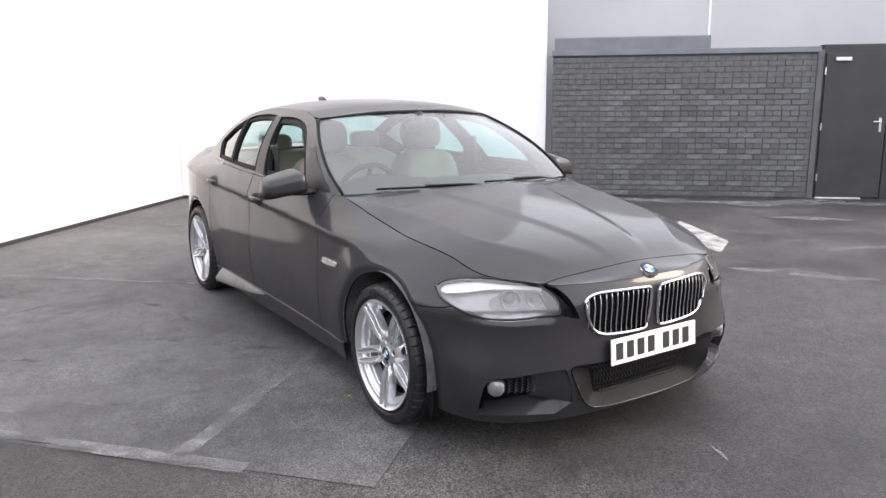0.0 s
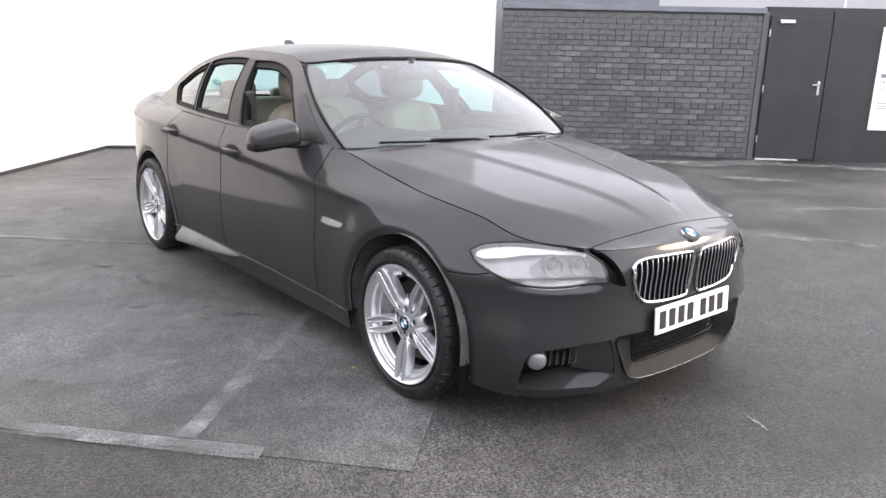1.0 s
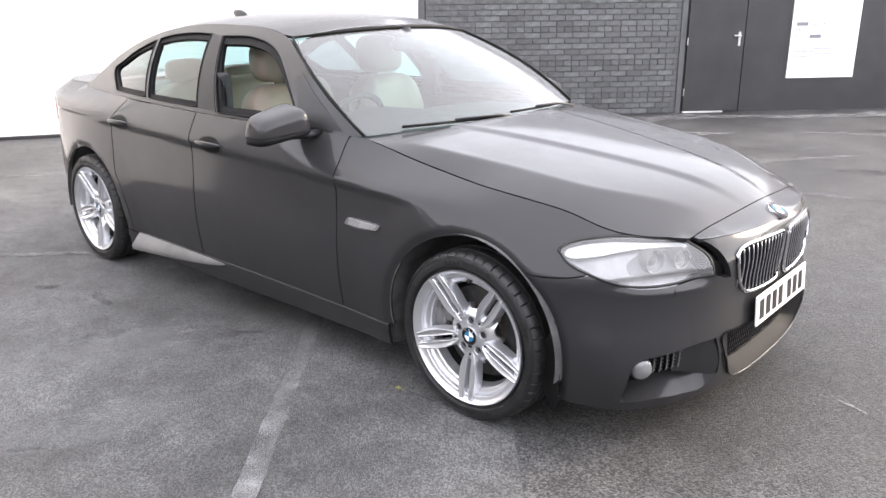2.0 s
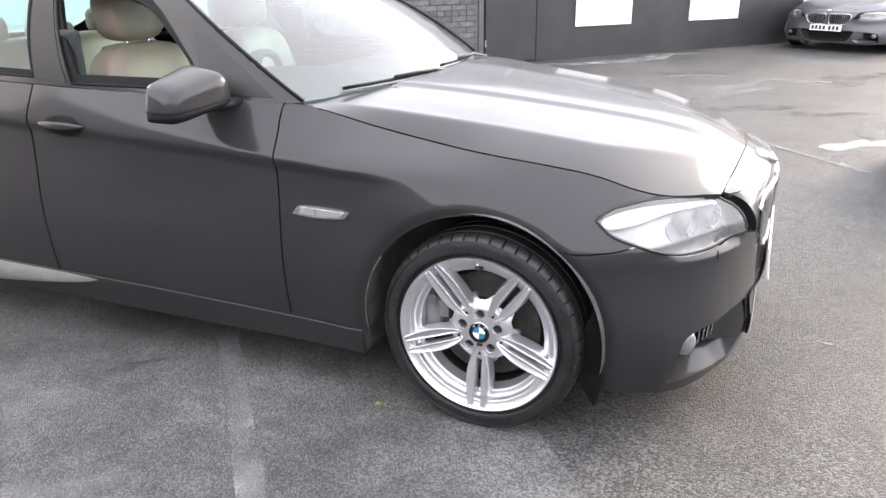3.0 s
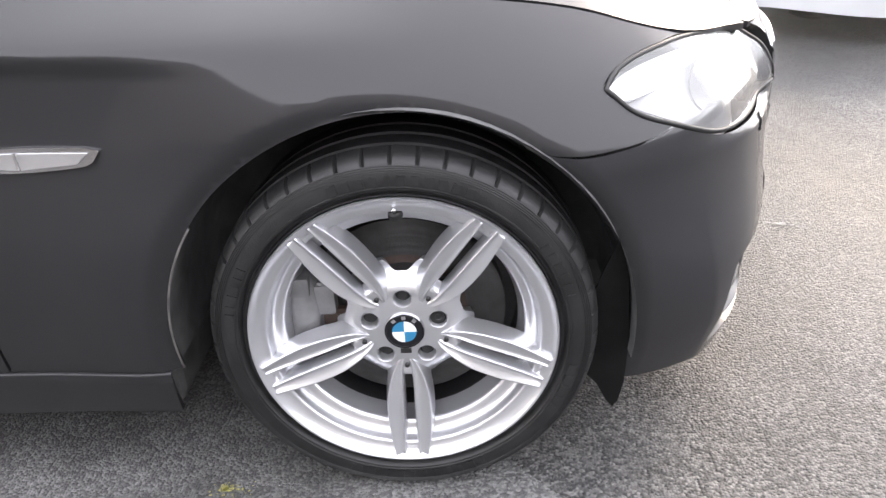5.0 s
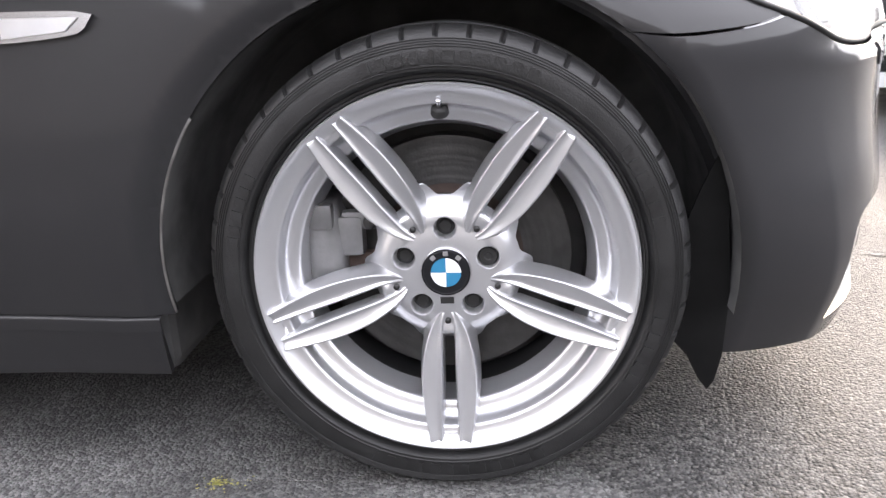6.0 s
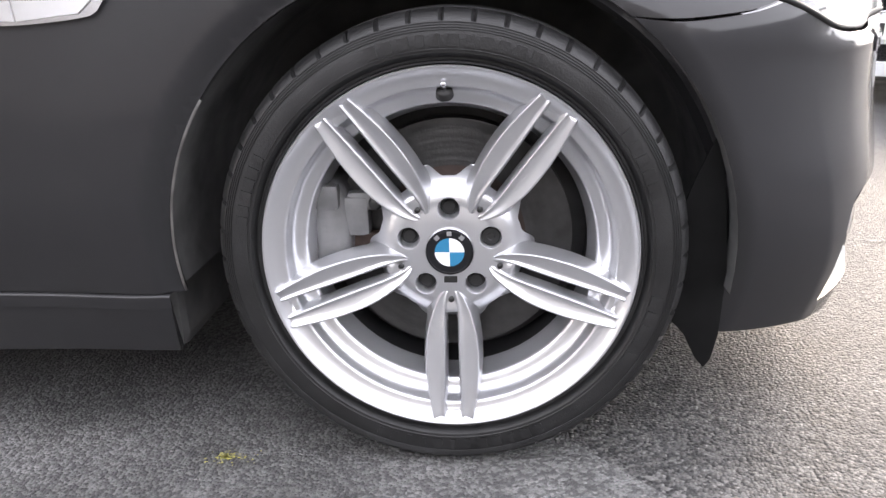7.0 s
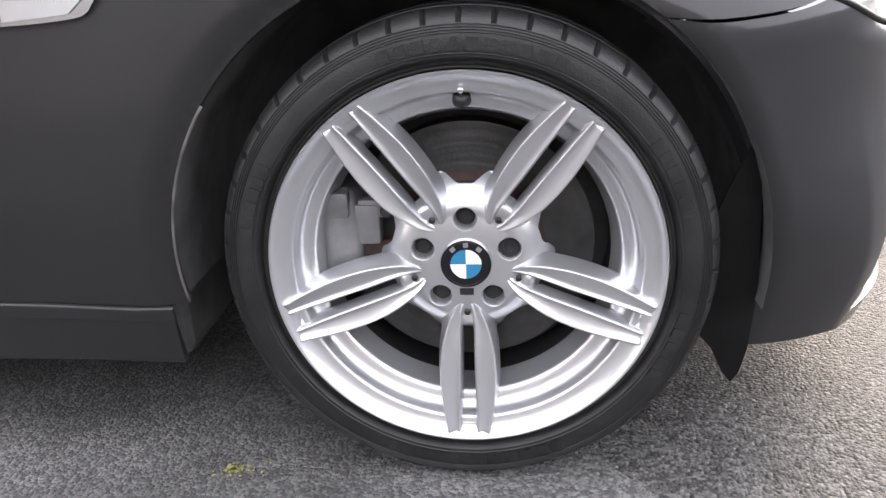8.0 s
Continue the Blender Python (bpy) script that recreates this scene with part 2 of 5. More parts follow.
def blob(sx, sy, sz, e1=0.5, e2=0.5, nu=24, nv=14, shape=None, m=None, bm=None):
    """A cushion-like rounded body; shape(p) may bend each point."""
    bm = bm or bmesh.new()

    def sp(v, e):
        return math.copysign(abs(v) ** e, v)

    rows = []
    for j in range(nv + 1):
        b = -math.pi / 2 + math.pi * j / nv
        row = []
        for i in range(nu):
            a = 2 * math.pi * i / nu
            p = Vector((sx * sp(math.cos(b), e1) * sp(math.cos(a), e2), sy * sp(math.cos(b), e1) * sp(math.sin(a), e2), sz * sp(math.sin(b), e1)))
            p = shape(p) if shape else p
            row.append(bm.verts.new(m @ p if m is not None else p))
        rows.append(row)
    for j in range(nv):
        for i in range(nu):
            bm.faces.new((rows[j][i], rows[j][(i + 1) % nu], rows[j + 1][(i + 1) % nu], rows[j + 1][i]))
    bmesh.ops.remove_doubles(bm, verts=bm.verts, dist=1e-5)
    return bm


def spline(*knots):
    """A smooth curve through (x, y) knots, flat outside them."""
    xs, ys = np.array([k[0] for k in knots], float), np.array([k[1] for k in knots], float)
    d = np.diff(ys) / np.diff(xs)
    t = np.concatenate([[d[0]], (d[:-1] + d[1:]) / 2, [d[-1]]])

    def f(x):
        x = np.clip(np.asarray(x, float), xs[0], xs[-1])
        i = np.clip(np.searchsorted(xs, x) - 1, 0, len(xs) - 2)
        h = xs[i + 1] - xs[i]
        u = (x - xs[i]) / h
        return (2 * u**3 - 3 * u**2 + 1) * ys[i] + (u**3 - 2 * u**2 + u) * h * t[i] + (3 * u**2 - 2 * u**3) * ys[i + 1] + (u**3 - u**2) * h * t[i + 1]

    return f


def smooth(a, b, x):
    u = np.clip((np.asarray(x, float) - a) / (b - a), 0, 1)
    return u * u * (3 - 2 * u)


def outline(pts, step=0.02, closed=True):
    """Points along a smooth line through pts; a third value of 1 makes a sharp corner."""
    n, out = len(pts), []
    for i in range(n if closed else n - 1):
        p1, p2 = pts[i], pts[(i + 1) % n]
        p0 = pts[i - 1] if (i or closed) else p1
        p3 = pts[(i + 2) % n] if (i + 2 < n or closed) else p2
        a, b = np.array(p1[:2], float), np.array(p2[:2], float)
        ta = (b - np.array(p0[:2], float)) / 2 if len(p1) < 3 else b - a
        tb = (np.array(p3[:2], float) - a) / 2 if len(p2) < 3 else b - a
        lim = np.linalg.norm(b - a)
        ta = ta * min(1, 1.3 * lim / (np.linalg.norm(ta) + 1e-9))
        tb = tb * min(1, 1.3 * lim / (np.linalg.norm(tb) + 1e-9))
        k = max(1, int(math.ceil(lim / step)))
        for j in range(k):
            u = j / k
            out.append(tuple((2 * u**3 - 3 * u**2 + 1) * a + (u**3 - 2 * u**2 + u) * ta + (3 * u**2 - 2 * u**3) * b + (u**3 - u**2) * tb))
    if not closed:
        out.append(tuple(map(float, pts[-1][:2])))
    return out


def panel(name, surface, outer, holes, step, mat, parent, label="", thick=0.012, lift=0.0, flip=False, lines=()):
    """A sheet cut from a surface: outer and holes are closed lines in its plane of two numbers. Its edges turn in by thick."""
    loops = [outer, *holes]
    pts, faces = [], []
    for lp in loops:
        faces.append(list(range(len(pts), len(pts) + len(lp))))
        pts += lp
    edge = np.array(pts + list(lines))
    lo, hi = np.array(outer).min(0), np.array(outer).max(0)
    gx, gy = np.meshgrid(np.arange(lo[0] + step / 2, hi[0], step), np.arange(lo[1] + step / 2, hi[1], step))
    grid = np.stack([gx.ravel(), gy.ravel()], 1)
    keep = np.ones(len(grid), bool)
    for k in range(0, len(grid), 400):
        d = ((grid[k:k + 400, None] - edge[None]) ** 2).sum(2).min(1)
        keep[k:k + 400] = d > (0.45 * step) ** 2
    allp = [Vector(p) for p in pts] + [Vector(p) for p in lines] + [Vector(p) for p in grid[keep]]
    vs, _, fs, *_ = delaunay_2d_cdt(allp, [], faces, 2, 1e-6)
    used = sorted({i for f in fs for i in f})
    at = {v: i for i, v in enumerate(used)}
    ab = np.array([vs[i][:] for i in used])
    fs = [tuple(at[i] for i in f) for f in fs]
    fs = [f if np.cross(ab[f[1]] - ab[f[0]], ab[f[2]] - ab[f[0]]) > 0 else f[::-1] for f in fs]
    e = 0.0015
    p = surface(ab[:, 0], ab[:, 1])
    da = surface(ab[:, 0] + e, ab[:, 1]) - surface(ab[:, 0] - e, ab[:, 1])
    db = surface(ab[:, 0], ab[:, 1] + e) - surface(ab[:, 0], ab[:, 1] - e)
    nrm = np.cross(da, db)
    nrm /= np.linalg.norm(nrm, axis=1)[:, None] + 1e-12
    if flip:
        nrm, fs = -nrm, [f[::-1] for f in fs]
    p = p + nrm * lift
    count = {}
    for f in fs:
        for i in range(len(f)):
            a, b = f[i], f[(i + 1) % len(f)]
            count[(min(a, b), max(a, b))] = count.get((min(a, b), max(a, b)), 0) + 1
    verts, faces = [*map(tuple, p)], list(fs)
    loops = [tuple(nrm[i]) for f in fs for i in f]
    if thick:
        rim = {}
        for f in fs:
            for i in range(len(f)):
                a, b = f[i], f[(i + 1) % len(f)]
                if count[(min(a, b), max(a, b))] == 1:
                    side = np.cross(p[b] - p[a], nrm[a])
                    side = tuple(side / (np.linalg.norm(side) + 1e-12))
                    for v in (a, b):
                        if v not in rim:
                            rim[v] = len(verts)
                            verts.append(tuple(p[v] - nrm[v] * thick))
                    faces.append((b, a, rim[a], rim[b]))
                    loops += [side] * 4
    me = bpy.data.meshes.new(name)
    me.from_pydata(verts, [], faces)
    me.polygons.foreach_set("use_smooth", [True] * len(me.polygons))
    me.normals_split_custom_set(loops)
    return finish(name, me, mat, parent, label, smooth=False)


def disc_badge(name, parent, m, r, label=""):
    """A round badge: dark rim, four quarters in white and blue."""
    ob = part(name, lathe([(0, -0.2 * r), (r * 0.9, -0.2 * r), (r, -0.1 * r), (r, 0.1 * r)], 40), badge_black, parent, label, angle=35)
    ob.matrix_local = m
    rg = part("badge_ring", lathe([(r * 0.97, -0.13 * r), (r * 1.0, -0.2 * r), (r * 1.04, -0.1 * r), (r * 1.04, 0.1 * r)], 40), chrome, ob, "thin chrome ring", angle=40)
    for k in range(4):
        bm = bmesh.new()
        c = bm.verts.new((0, -0.215 * r, 0))
        arc = [bm.verts.new((0.62 * r * math.cos(math.pi / 2 * (k + i / 8)), -0.215 * r, 0.62 * r * math.sin(math.pi / 2 * (k + i / 8)))) for i in range(9)]
        for i in range(8):
            bm.faces.new((c, arc[i], arc[i + 1]))
        part("badge_quarter", bm, badge_blue if k % 2 else badge_white, ob, "blue quarter" if k % 2 else "white quarter")
    return ob


# ---- the car's shape: x ahead from the front axle, y to its left, z up ----
X0, XR = -0.1, -3.3
WHEELBASE, HUB_Z, TRACK = 2.968, 0.338, 0.80
ARCH_R = 0.383
ARCH_X = -0.004          # the opening sits a little behind the axle
f_top = spline((-3.4, 1.035), (-2.4, 1.025), (-1.6, 1.01), (-0.9, 1.0), (-0.66, 0.985), (-0.4, 0.928), (-0.15, 0.885), (0.15, 0.849), (0.3, 0.822), (0.42, 0.785), (0.5, 0.765), (0.62, 0.751), (0.72, 0.746))
f_topw = spline((-3.4, 0.68), (-2.9, 0.765), (-2.4, 0.835), (-1.2, 0.85), (-0.85, 0.825), (-0.64, 0.775), (-0.3, 0.755), (0, 0.76), (0.25, 0.80), (0.45, 0.87), (0.62, 0.9))
f_maxw = spline((-3.7, 0.80), (-3.4, 0.87), (-2.95, 0.925), (-2.3, 0.922), (-1.2, 0.915), (-0.5, 0.928), (0, 0.93), (0.5, 0.93))
f_nose = spline((0.15, 0.75), (0.22, 0.77), (0.3, 0.785), (0.38, 0.786), (0.48, 0.781), (0.57, 0.779), (0.63, 0.783), (0.69, 0.785), (0.71, 0.782), (0.73, 0.774), (0.742, 0.766), (0.77, 0.74), (0.8, 0.705), (0.83, 0.665), (0.87, 0.60), (0.93, 0.45), (1.05, 0.3))
f_square = spline((0.15, 2.85), (0.3, 2.92), (0.4, 2.86), (0.5, 2.70), (0.575, 2.66), (0.62, 2.66), (0.65, 2.62), (0.69, 2.42), (0.75, 2.24), (0.80, 2.15), (1.0, 2.15))
f_bonnet = spline((-0.85, 1.018), (-0.6, 1.01), (-0.3, 0.984), (0, 0.945), (0.3, 0.899), (0.4, 0.880), (0.5, 0.856), (0.6, 0.821), (0.672, 0.787), (0.72, 0.768), (0.75, 0.755), (0.77, 0.738))


def section(x, z):
    """Half the width of the side at x and z, before nose and tail draw in."""
    W, zt, yt = f_maxw(x), f_top(x), f_topw(x)
    k = 1 - smooth(-0.45, 0.15, x)            # doors 1, front wing 0
    e = 1 - smooth(-0.42, -0.20, x)           # strength of the waist crease
    zk = 0.822 + 0.040 * (-0.24 - x)
    low = 0.05 * np.clip((0.56 - z) / 0.4, 0, 1.2) ** 2
    dip = 0.015 * e * smooth(0.52, zk - 0.04, z) * (1 - smooth(zk - 0.042, zk + 0.002, z))
    t1 = np.clip(0.009 * np.log1p(np.exp(np.clip((z - zk) / 0.009, -60, 60))) / (zt - zk), 0, 1.25)
    t2 = np.clip((z - 0.60) / (zt - 0.60), 0, 1.25)
    up = (W - yt) * (k * t1 ** 1.15 + (1 - k) * t2 ** 2.0)
    fl = 0
    for cx in (0.0, -WHEELBASE):
        r = np.hypot(x - cx - ARCH_X, z - HUB_Z)
        fl = fl + 0.010 * (1 - smooth(0.415, 0.62, r)) - 0.014 * np.clip((0.42 - r) / 0.036, 0, 1) ** 1.6
    return W - low - dip - up + fl


def shell(s, z):
    """The belt of the body: s runs in metres along the right side, turns round the nose as an angle from 0 to pi, and runs back along the left side."""
    s, z = np.asarray(s, float), np.asarray(z, float)
    right = s <= np.pi / 2
    q = np.where(right, s, np.pi - s)
    n = f_square(z)
    ph = np.clip(q, 0, np.pi / 2)
    c, d = np.abs(np.cos(ph)), np.abs(np.sin(ph))
    r = (c**n + d**n) ** (-1 / n)
    x = X0 + np.where(q > 0, r * d * (f_nose(z) - X0), q)
    Y = np.where(q > 0, r * c, 1.0)
    ledge = 1 - 0.03 * smooth(0.592, 0.624, z) * smooth(0.62, 0.90, q) * (1 - smooth(0.97, 1.09, q))     # step under the lamps
    x, Y = X0 + (x - X0) * ledge, Y * np.where(q > 0, ledge, 1.0)
    ps = np.clip((XR - X0 - q) / 0.76, 0, np.pi / 2)
    c2, d2 = np.abs(np.cos(ps)), np.abs(np.sin(ps))
    r2 = (c2**3.2 + d2**3.2) ** (-1 / 3.2)
    back = q < XR - X0
    x = np.where(back, XR - r2 * d2 * 0.76, x)
    Y = np.where(back, r2 * c2, Y)
    y = section(x, z) * Y
    # hard corner low on the bumper
    b = 0.030 * np.clip(1 - np.abs(q - 0.70) / 0.27, 0, 1) * (1 - smooth(0.26, 0.60, z))
    x, y = x + 0.8 * b, y + 0.6 * b
    return np.stack([x, np.where(right, -y, y), z + 0 * x], -1)


def sx(x, z):
    """The value of s at x on the right side."""
    if x <= X0:
        return x - X0
    n = float(f_square(z))
    X = min(0.9999, (x - X0) / (float(f_nose(z)) - X0))
    return math.atan2(X, (1 - X**n) ** (1 / n))


def sy(y, z):
    """The value of s at |y| on the nose; y < 0 is the right side."""
    a, n = abs(y), float(f_square(z))
    x = 0.7
    for _ in range(12):
        Y = min(0.9999, a / float(section(x, z)))
        X = (1 - Y**n) ** (1 / n)
        x = X0 + X * (float(f_nose(z)) - X0)
    ph = math.atan2(X, Y)
    return ph if y <= 0 else math.pi - ph


def left(loop):
    """The same line on the other side of the car."""
    return [(math.pi - p[0], *p[1:]) for p in loop][::-1]


def edge_y(x):
    z = float(f_top(x))
    return -float(shell(np.array(sx(x, z)), np.array(z))[1])


EDGE = spline(*[(x, edge_y(x)) for x in np.linspace(-0.9, 0.71, 40)])


f_fold = spline((-0.9, 0.70), (-0.6, 0.693), (-0.4, 0.676), (-0.2, 0.648), (0, 0.615), (0.2, 0.585), (0.3, 0.555), (0.4, 0.49), (0.5, 0.415), (0.58, 0.36), (0.66, 0.30), (0.72, 0.26))


def bonnet_body(x, y):
    """A nearly flat top between two folds, sides that fall to the wings, two ribs that run to the badge."""
    x, y = np.asarray(x, float), np.abs(np.asarray(y, float)) * np.sign(np.asarray(y, float) + 1e-12)
    a = np.abs(y)
    ye = EDGE(x)
    yf = np.minimum(f_fold(x), ye - 0.004)
    ze, zc = f_top(x), f_bonnet(x)
    zf = zc - 0.026 + 0.006 * smooth(-0.3, 0.2, x)
    inner = zc - (zc - zf) * (a / yf) ** 2
    g = np.clip((a - yf) / (ye - yf), -3, 1.0 + 0.3 * (1 - smooth(0.5, 0.6, x)))
    outer = zf - (zf - ze) * (0.8 * g + 0.2 * np.abs(g) * g)
    w = 1 / (1 + np.exp(-np.clip((a - yf) / (0.009 + 0.008 * smooth(0.3, 0.65, x)), -60, 60)))
    z = inner * (1 - w) + outer * w
    soft = zc - (zc - ze) * np.clip(a / ye, 0, 1.0) ** 1.35
    b = 0.9 * smooth(0.56, 0.72, x)
    z = z * (1 - b) + soft * b
    rib = 0.095 + 0.26 * (0.69 - x) / 1.19
    z = z + 0.009 * (1 - smooth(-0.03, 0.035, a - rib)) * smooth(0.70, 0.45, x)
    return np.stack([x + 0 * z, y + 0 * z, z], -1)


NOSE_TOP = 0.742          # where the nose panel meets the bumper skin
front_x = spline(*[(y, float(shell(np.array([sy(-y - 0.0001, NOSE_TOP)]), np.array([NOSE_TOP]))[0][0])) for y in np.linspace(0, 0.52, 14)])


def shut_x(y):
    """The shut line between bonnet and nose panel."""
    return 0.673 - 0.037 * (np.abs(y) / 0.522) ** 1.4


def bonnet(x, y):
    """Bonnet and nose panel in one sheet, drawn down to the bumper skin ahead of the shut line."""
    p = bonnet_body(x, y)
    a = np.abs(p[..., 1])
    fx = front_x(a)
    gap = NOSE_TOP - bonnet_body(fx, p[..., 1])[..., 2]
    p[..., 2] += gap * smooth(shut_x(a) - 0.05, fx, p[..., 0]) * (1 - smooth(0.47, 0.53, a))
    return p


def cabin(x, z):
    """The glasshouse's right side."""
    dz = np.asarray(z) - f_top(x)
    y = f_topw(x) - 0.33 * dz - 0.85 * dz**2
    return np.stack([np.asarray(x) + 0 * y, -y, np.asarray(z) + 0 * y], -1)


def cabin_left(x, z):
    p = cabin(x, z)
    p[:, 1] *= -1
    return p


f_rail = spline((-3.35, 1.045), (-3.2, 1.10), (-2.9, 1.245), (-2.6, 1.348), (-2.2, 1.413), (-1.8, 1.42), (-1.45, 1.398), (-1.28, 1.36))


def roof(x, y):
    x = np.asarray(x, float)
    zr = f_rail(x)
    dz = zr - f_top(x)
    half = f_topw(x) - 0.33 * dz - 0.85 * dz**2
    crown = 0.05 * smooth(-3.2, -2.7, x) + 0.0 * x
    t = np.clip(np.abs(y) / half, 0, 1.1)
    z = zr + crown * (1 - t**2.6)
    return np.stack([x + 0 * z, np.asarray(y) + 0 * z, z], -1)


def screen(u, v):
    """Windscreen: u across from -1 to 1, v from the base up."""
    u, v = np.asarray(u, float), np.asarray(v, float)
    xb, zb = -0.52 - 0.14 * u**2, 1.0 - 0.002 * u**2
    xh, zh = -1.17 - 0.13 * u**2, 1.40 - 0.035 * u**2
    bow = 0.03 * np.sin(np.pi * np.clip(v, 0, 1)) * (1 - 0.5 * u**2)
    half = 0.772 - 0.167 * v + 0.22 * v * (1 - v)
    return np.stack([xb + (xh - xb) * v + 0.6 * bow, half * u, zb + (zh - zb) * v + bow], -1)


def rear_screen(u, v):
    u, v = np.asarray(u, float), np.asarray(v, float)
    xe = -3.30 + 0.62 * v
    dz = f_rail(xe) - f_top(xe)
    half = f_topw(xe) - 0.33 * dz - 0.85 * dz**2
    return np.stack([xe - 0.07 * (1 - u**2) * (1 - 0.4 * v), half * 0.985 * u, f_rail(xe) - 0.004 + 0.03 * (1 - u**2)], -1)


def deck(x, y):
    x = np.asarray(x, float)
    z = 1.050 + 0.014 * (1 - np.clip(np.abs(y) / 0.7, 0, 1) ** 2) + 0 * x
    return np.stack([x + 0 * z, np.asarray(y) + 0 * z, z], -1)


def arch_line(cx, a0, a1, r=ARCH_R, n=26):
    return [(cx + ARCH_X + r * math.cos(a0 + (a1 - a0) * i / n), HUB_Z + r * math.sin(a0 + (a1 - a0) * i / n)) for i in range(n + 1)]


def to_s(xz):
    return [(sx(p[0], p[1]), *p[1:]) for p in xz]


def rounded(y0, y1, z0, z1, r=0.03, n=5):
    out = []
    for cy, cz, a in ((y1 - r, z1 - r, 0), (y0 + r, z1 - r, 90), (y0 + r, z0 + r, 180), (y1 - r, z0 + r, 270)):
        out += [(cy + r * math.cos(radians(a + 90 * i / n)), cz + r * math.sin(radians(a + 90 * i / n))) for i in range(n + 1)]
    return out


def dense(loop, step=0.02):
    out = []
    for i, p in enumerate(loop):
        q = loop[(i + 1) % len(loop)]
        k = max(1, int(math.hypot(q[0] - p[0], q[1] - p[1]) / step))
        out += [(p[0] + (q[0] - p[0]) * j / k, p[1] + (q[1] - p[1]) * j / k) for j in range(k)]
    return out


def on_nose(yz):
    return [(sy(p[0], p[1]), *p[1:]) for p in yz]


# ---- wheels ----
CAST = {}        # the cast face is made once and shared


def spoke_mesh():
    """One spoke of two blades along +z: an outer crest, a face that dips towards the slot, an inner crest, a slot right through."""
    f_y = spline((0.058, -0.0815), (0.064, -0.0852), (0.075, -0.0890), (0.09, -0.0925), (0.12, -0.0990), (0.18, -0.1072), (0.225, -0.1140), (0.25, -0.1192))
    f_in = spline((0.058, 0.0035), (0.066, 0.0062), (0.078, 0.0088), (0.095, 0.0102), (0.15, 0.0108), (0.25, 0.0130))
    f_out = spline((0.058, 0.0060), (0.066, 0.0140), (0.078, 0.0212), (0.092, 0.0270), (0.121, 0.0345), (0.147, 0.0372), (0.177, 0.0376), (0.207, 0.0350), (0.23, 0.0318), (0.2505, 0.0285))
    rs = np.concatenate([np.linspace(0.058, 0.10, 18), np.linspace(0.104, 0.246, 40), [0.2482, 0.2496, 0.2502]])
    bm = bmesh.new()
    lines = []
    for i, r in enumerate(rs):
        top, ui, uo = float(f_y(r)), float(f_in(r)), float(f_out(r))
        w = uo - ui
        g = min(1.0, w / 0.018)
        top += (0, 0.0008, 0.0028, 0.007)[max(0, i - len(rs) + 4)]
        deep = 0.006 + 0.026 * float(smooth(0.088, 0.110, r)) - 0.022 * float(smooth(0.224, 0.238, r))
        flare = 0.012 * (1 - float(smooth(0.07, 0.118, r)))
        sec = [(ui - 0.0036, deep), (ui - 0.0022, 0.0085 * g), (ui - 0.0006, 0.0046 * g), (ui + 0.0002, 0.0034 * g), (ui + 0.0011, 0.0030 * g), (ui + 0.0022, 0.0036 * g),
               (ui + 0.20 * w, 0.0056 * g), (ui + 0.34 * w, 0.0058 * g), (ui + 0.60 * w, 0.0038 * g), (uo - 0.0034 * g, 0.0012 * g), (uo - 0.0016 * g, 0.0002), (uo - 0.0006 * g, 0.0), (uo + 0.0003, 0.0006), (uo + 0.0011, 0.0026),
               (uo + 0.0028 + 0.3 * flare, 0.012), (uo + 0.0048 + 0.7 * flare, 0.024), (uo + 0.0062 + flare, 0.040)]
        lines.append([[bm.verts.new((sg * u, top + d, r)) for u, d in sec] for sg in (1, -1)])
    n = len(lines[0][0])
    for i in range(len(rs) - 1):
        for sd in (0, 1):
            p, q = lines[i][sd], lines[i + 1][sd]
            for k in range(n - 1):
                bm.faces.new((p[k], p[k + 1], q[k + 1], q[k]) if sd else (p[k], q[k], q[k + 1], p[k + 1]))
        if rs[i + 1] < 0.107 or rs[i] > 0.230:
            bm.faces.new((lines[i][0][0], lines[i][1][0], lines[i + 1][1][0], lines[i + 1][0][0]))
    for sd in (0, 1):
        bm.faces.new(lines[-1][sd] if sd else lines[-1][sd][::-1])
    bmesh.ops.recalc_face_normals(bm, faces=bm.faces)
    if sum(f.normal.y * f.calc_area() for f in bm.faces) > 0:
        bmesh.ops.reverse_faces(bm, faces=bm.faces)
    me = bpy.data.meshes.new("spoke")
    bm.to_mesh(me)
    bm.free()
    me.materials.append(alloy)
    me.polygons.foreach_set("use_smooth", [True] * len(me.polygons))
    me.set_sharp_from_angle(angle=radians(60))
    return me


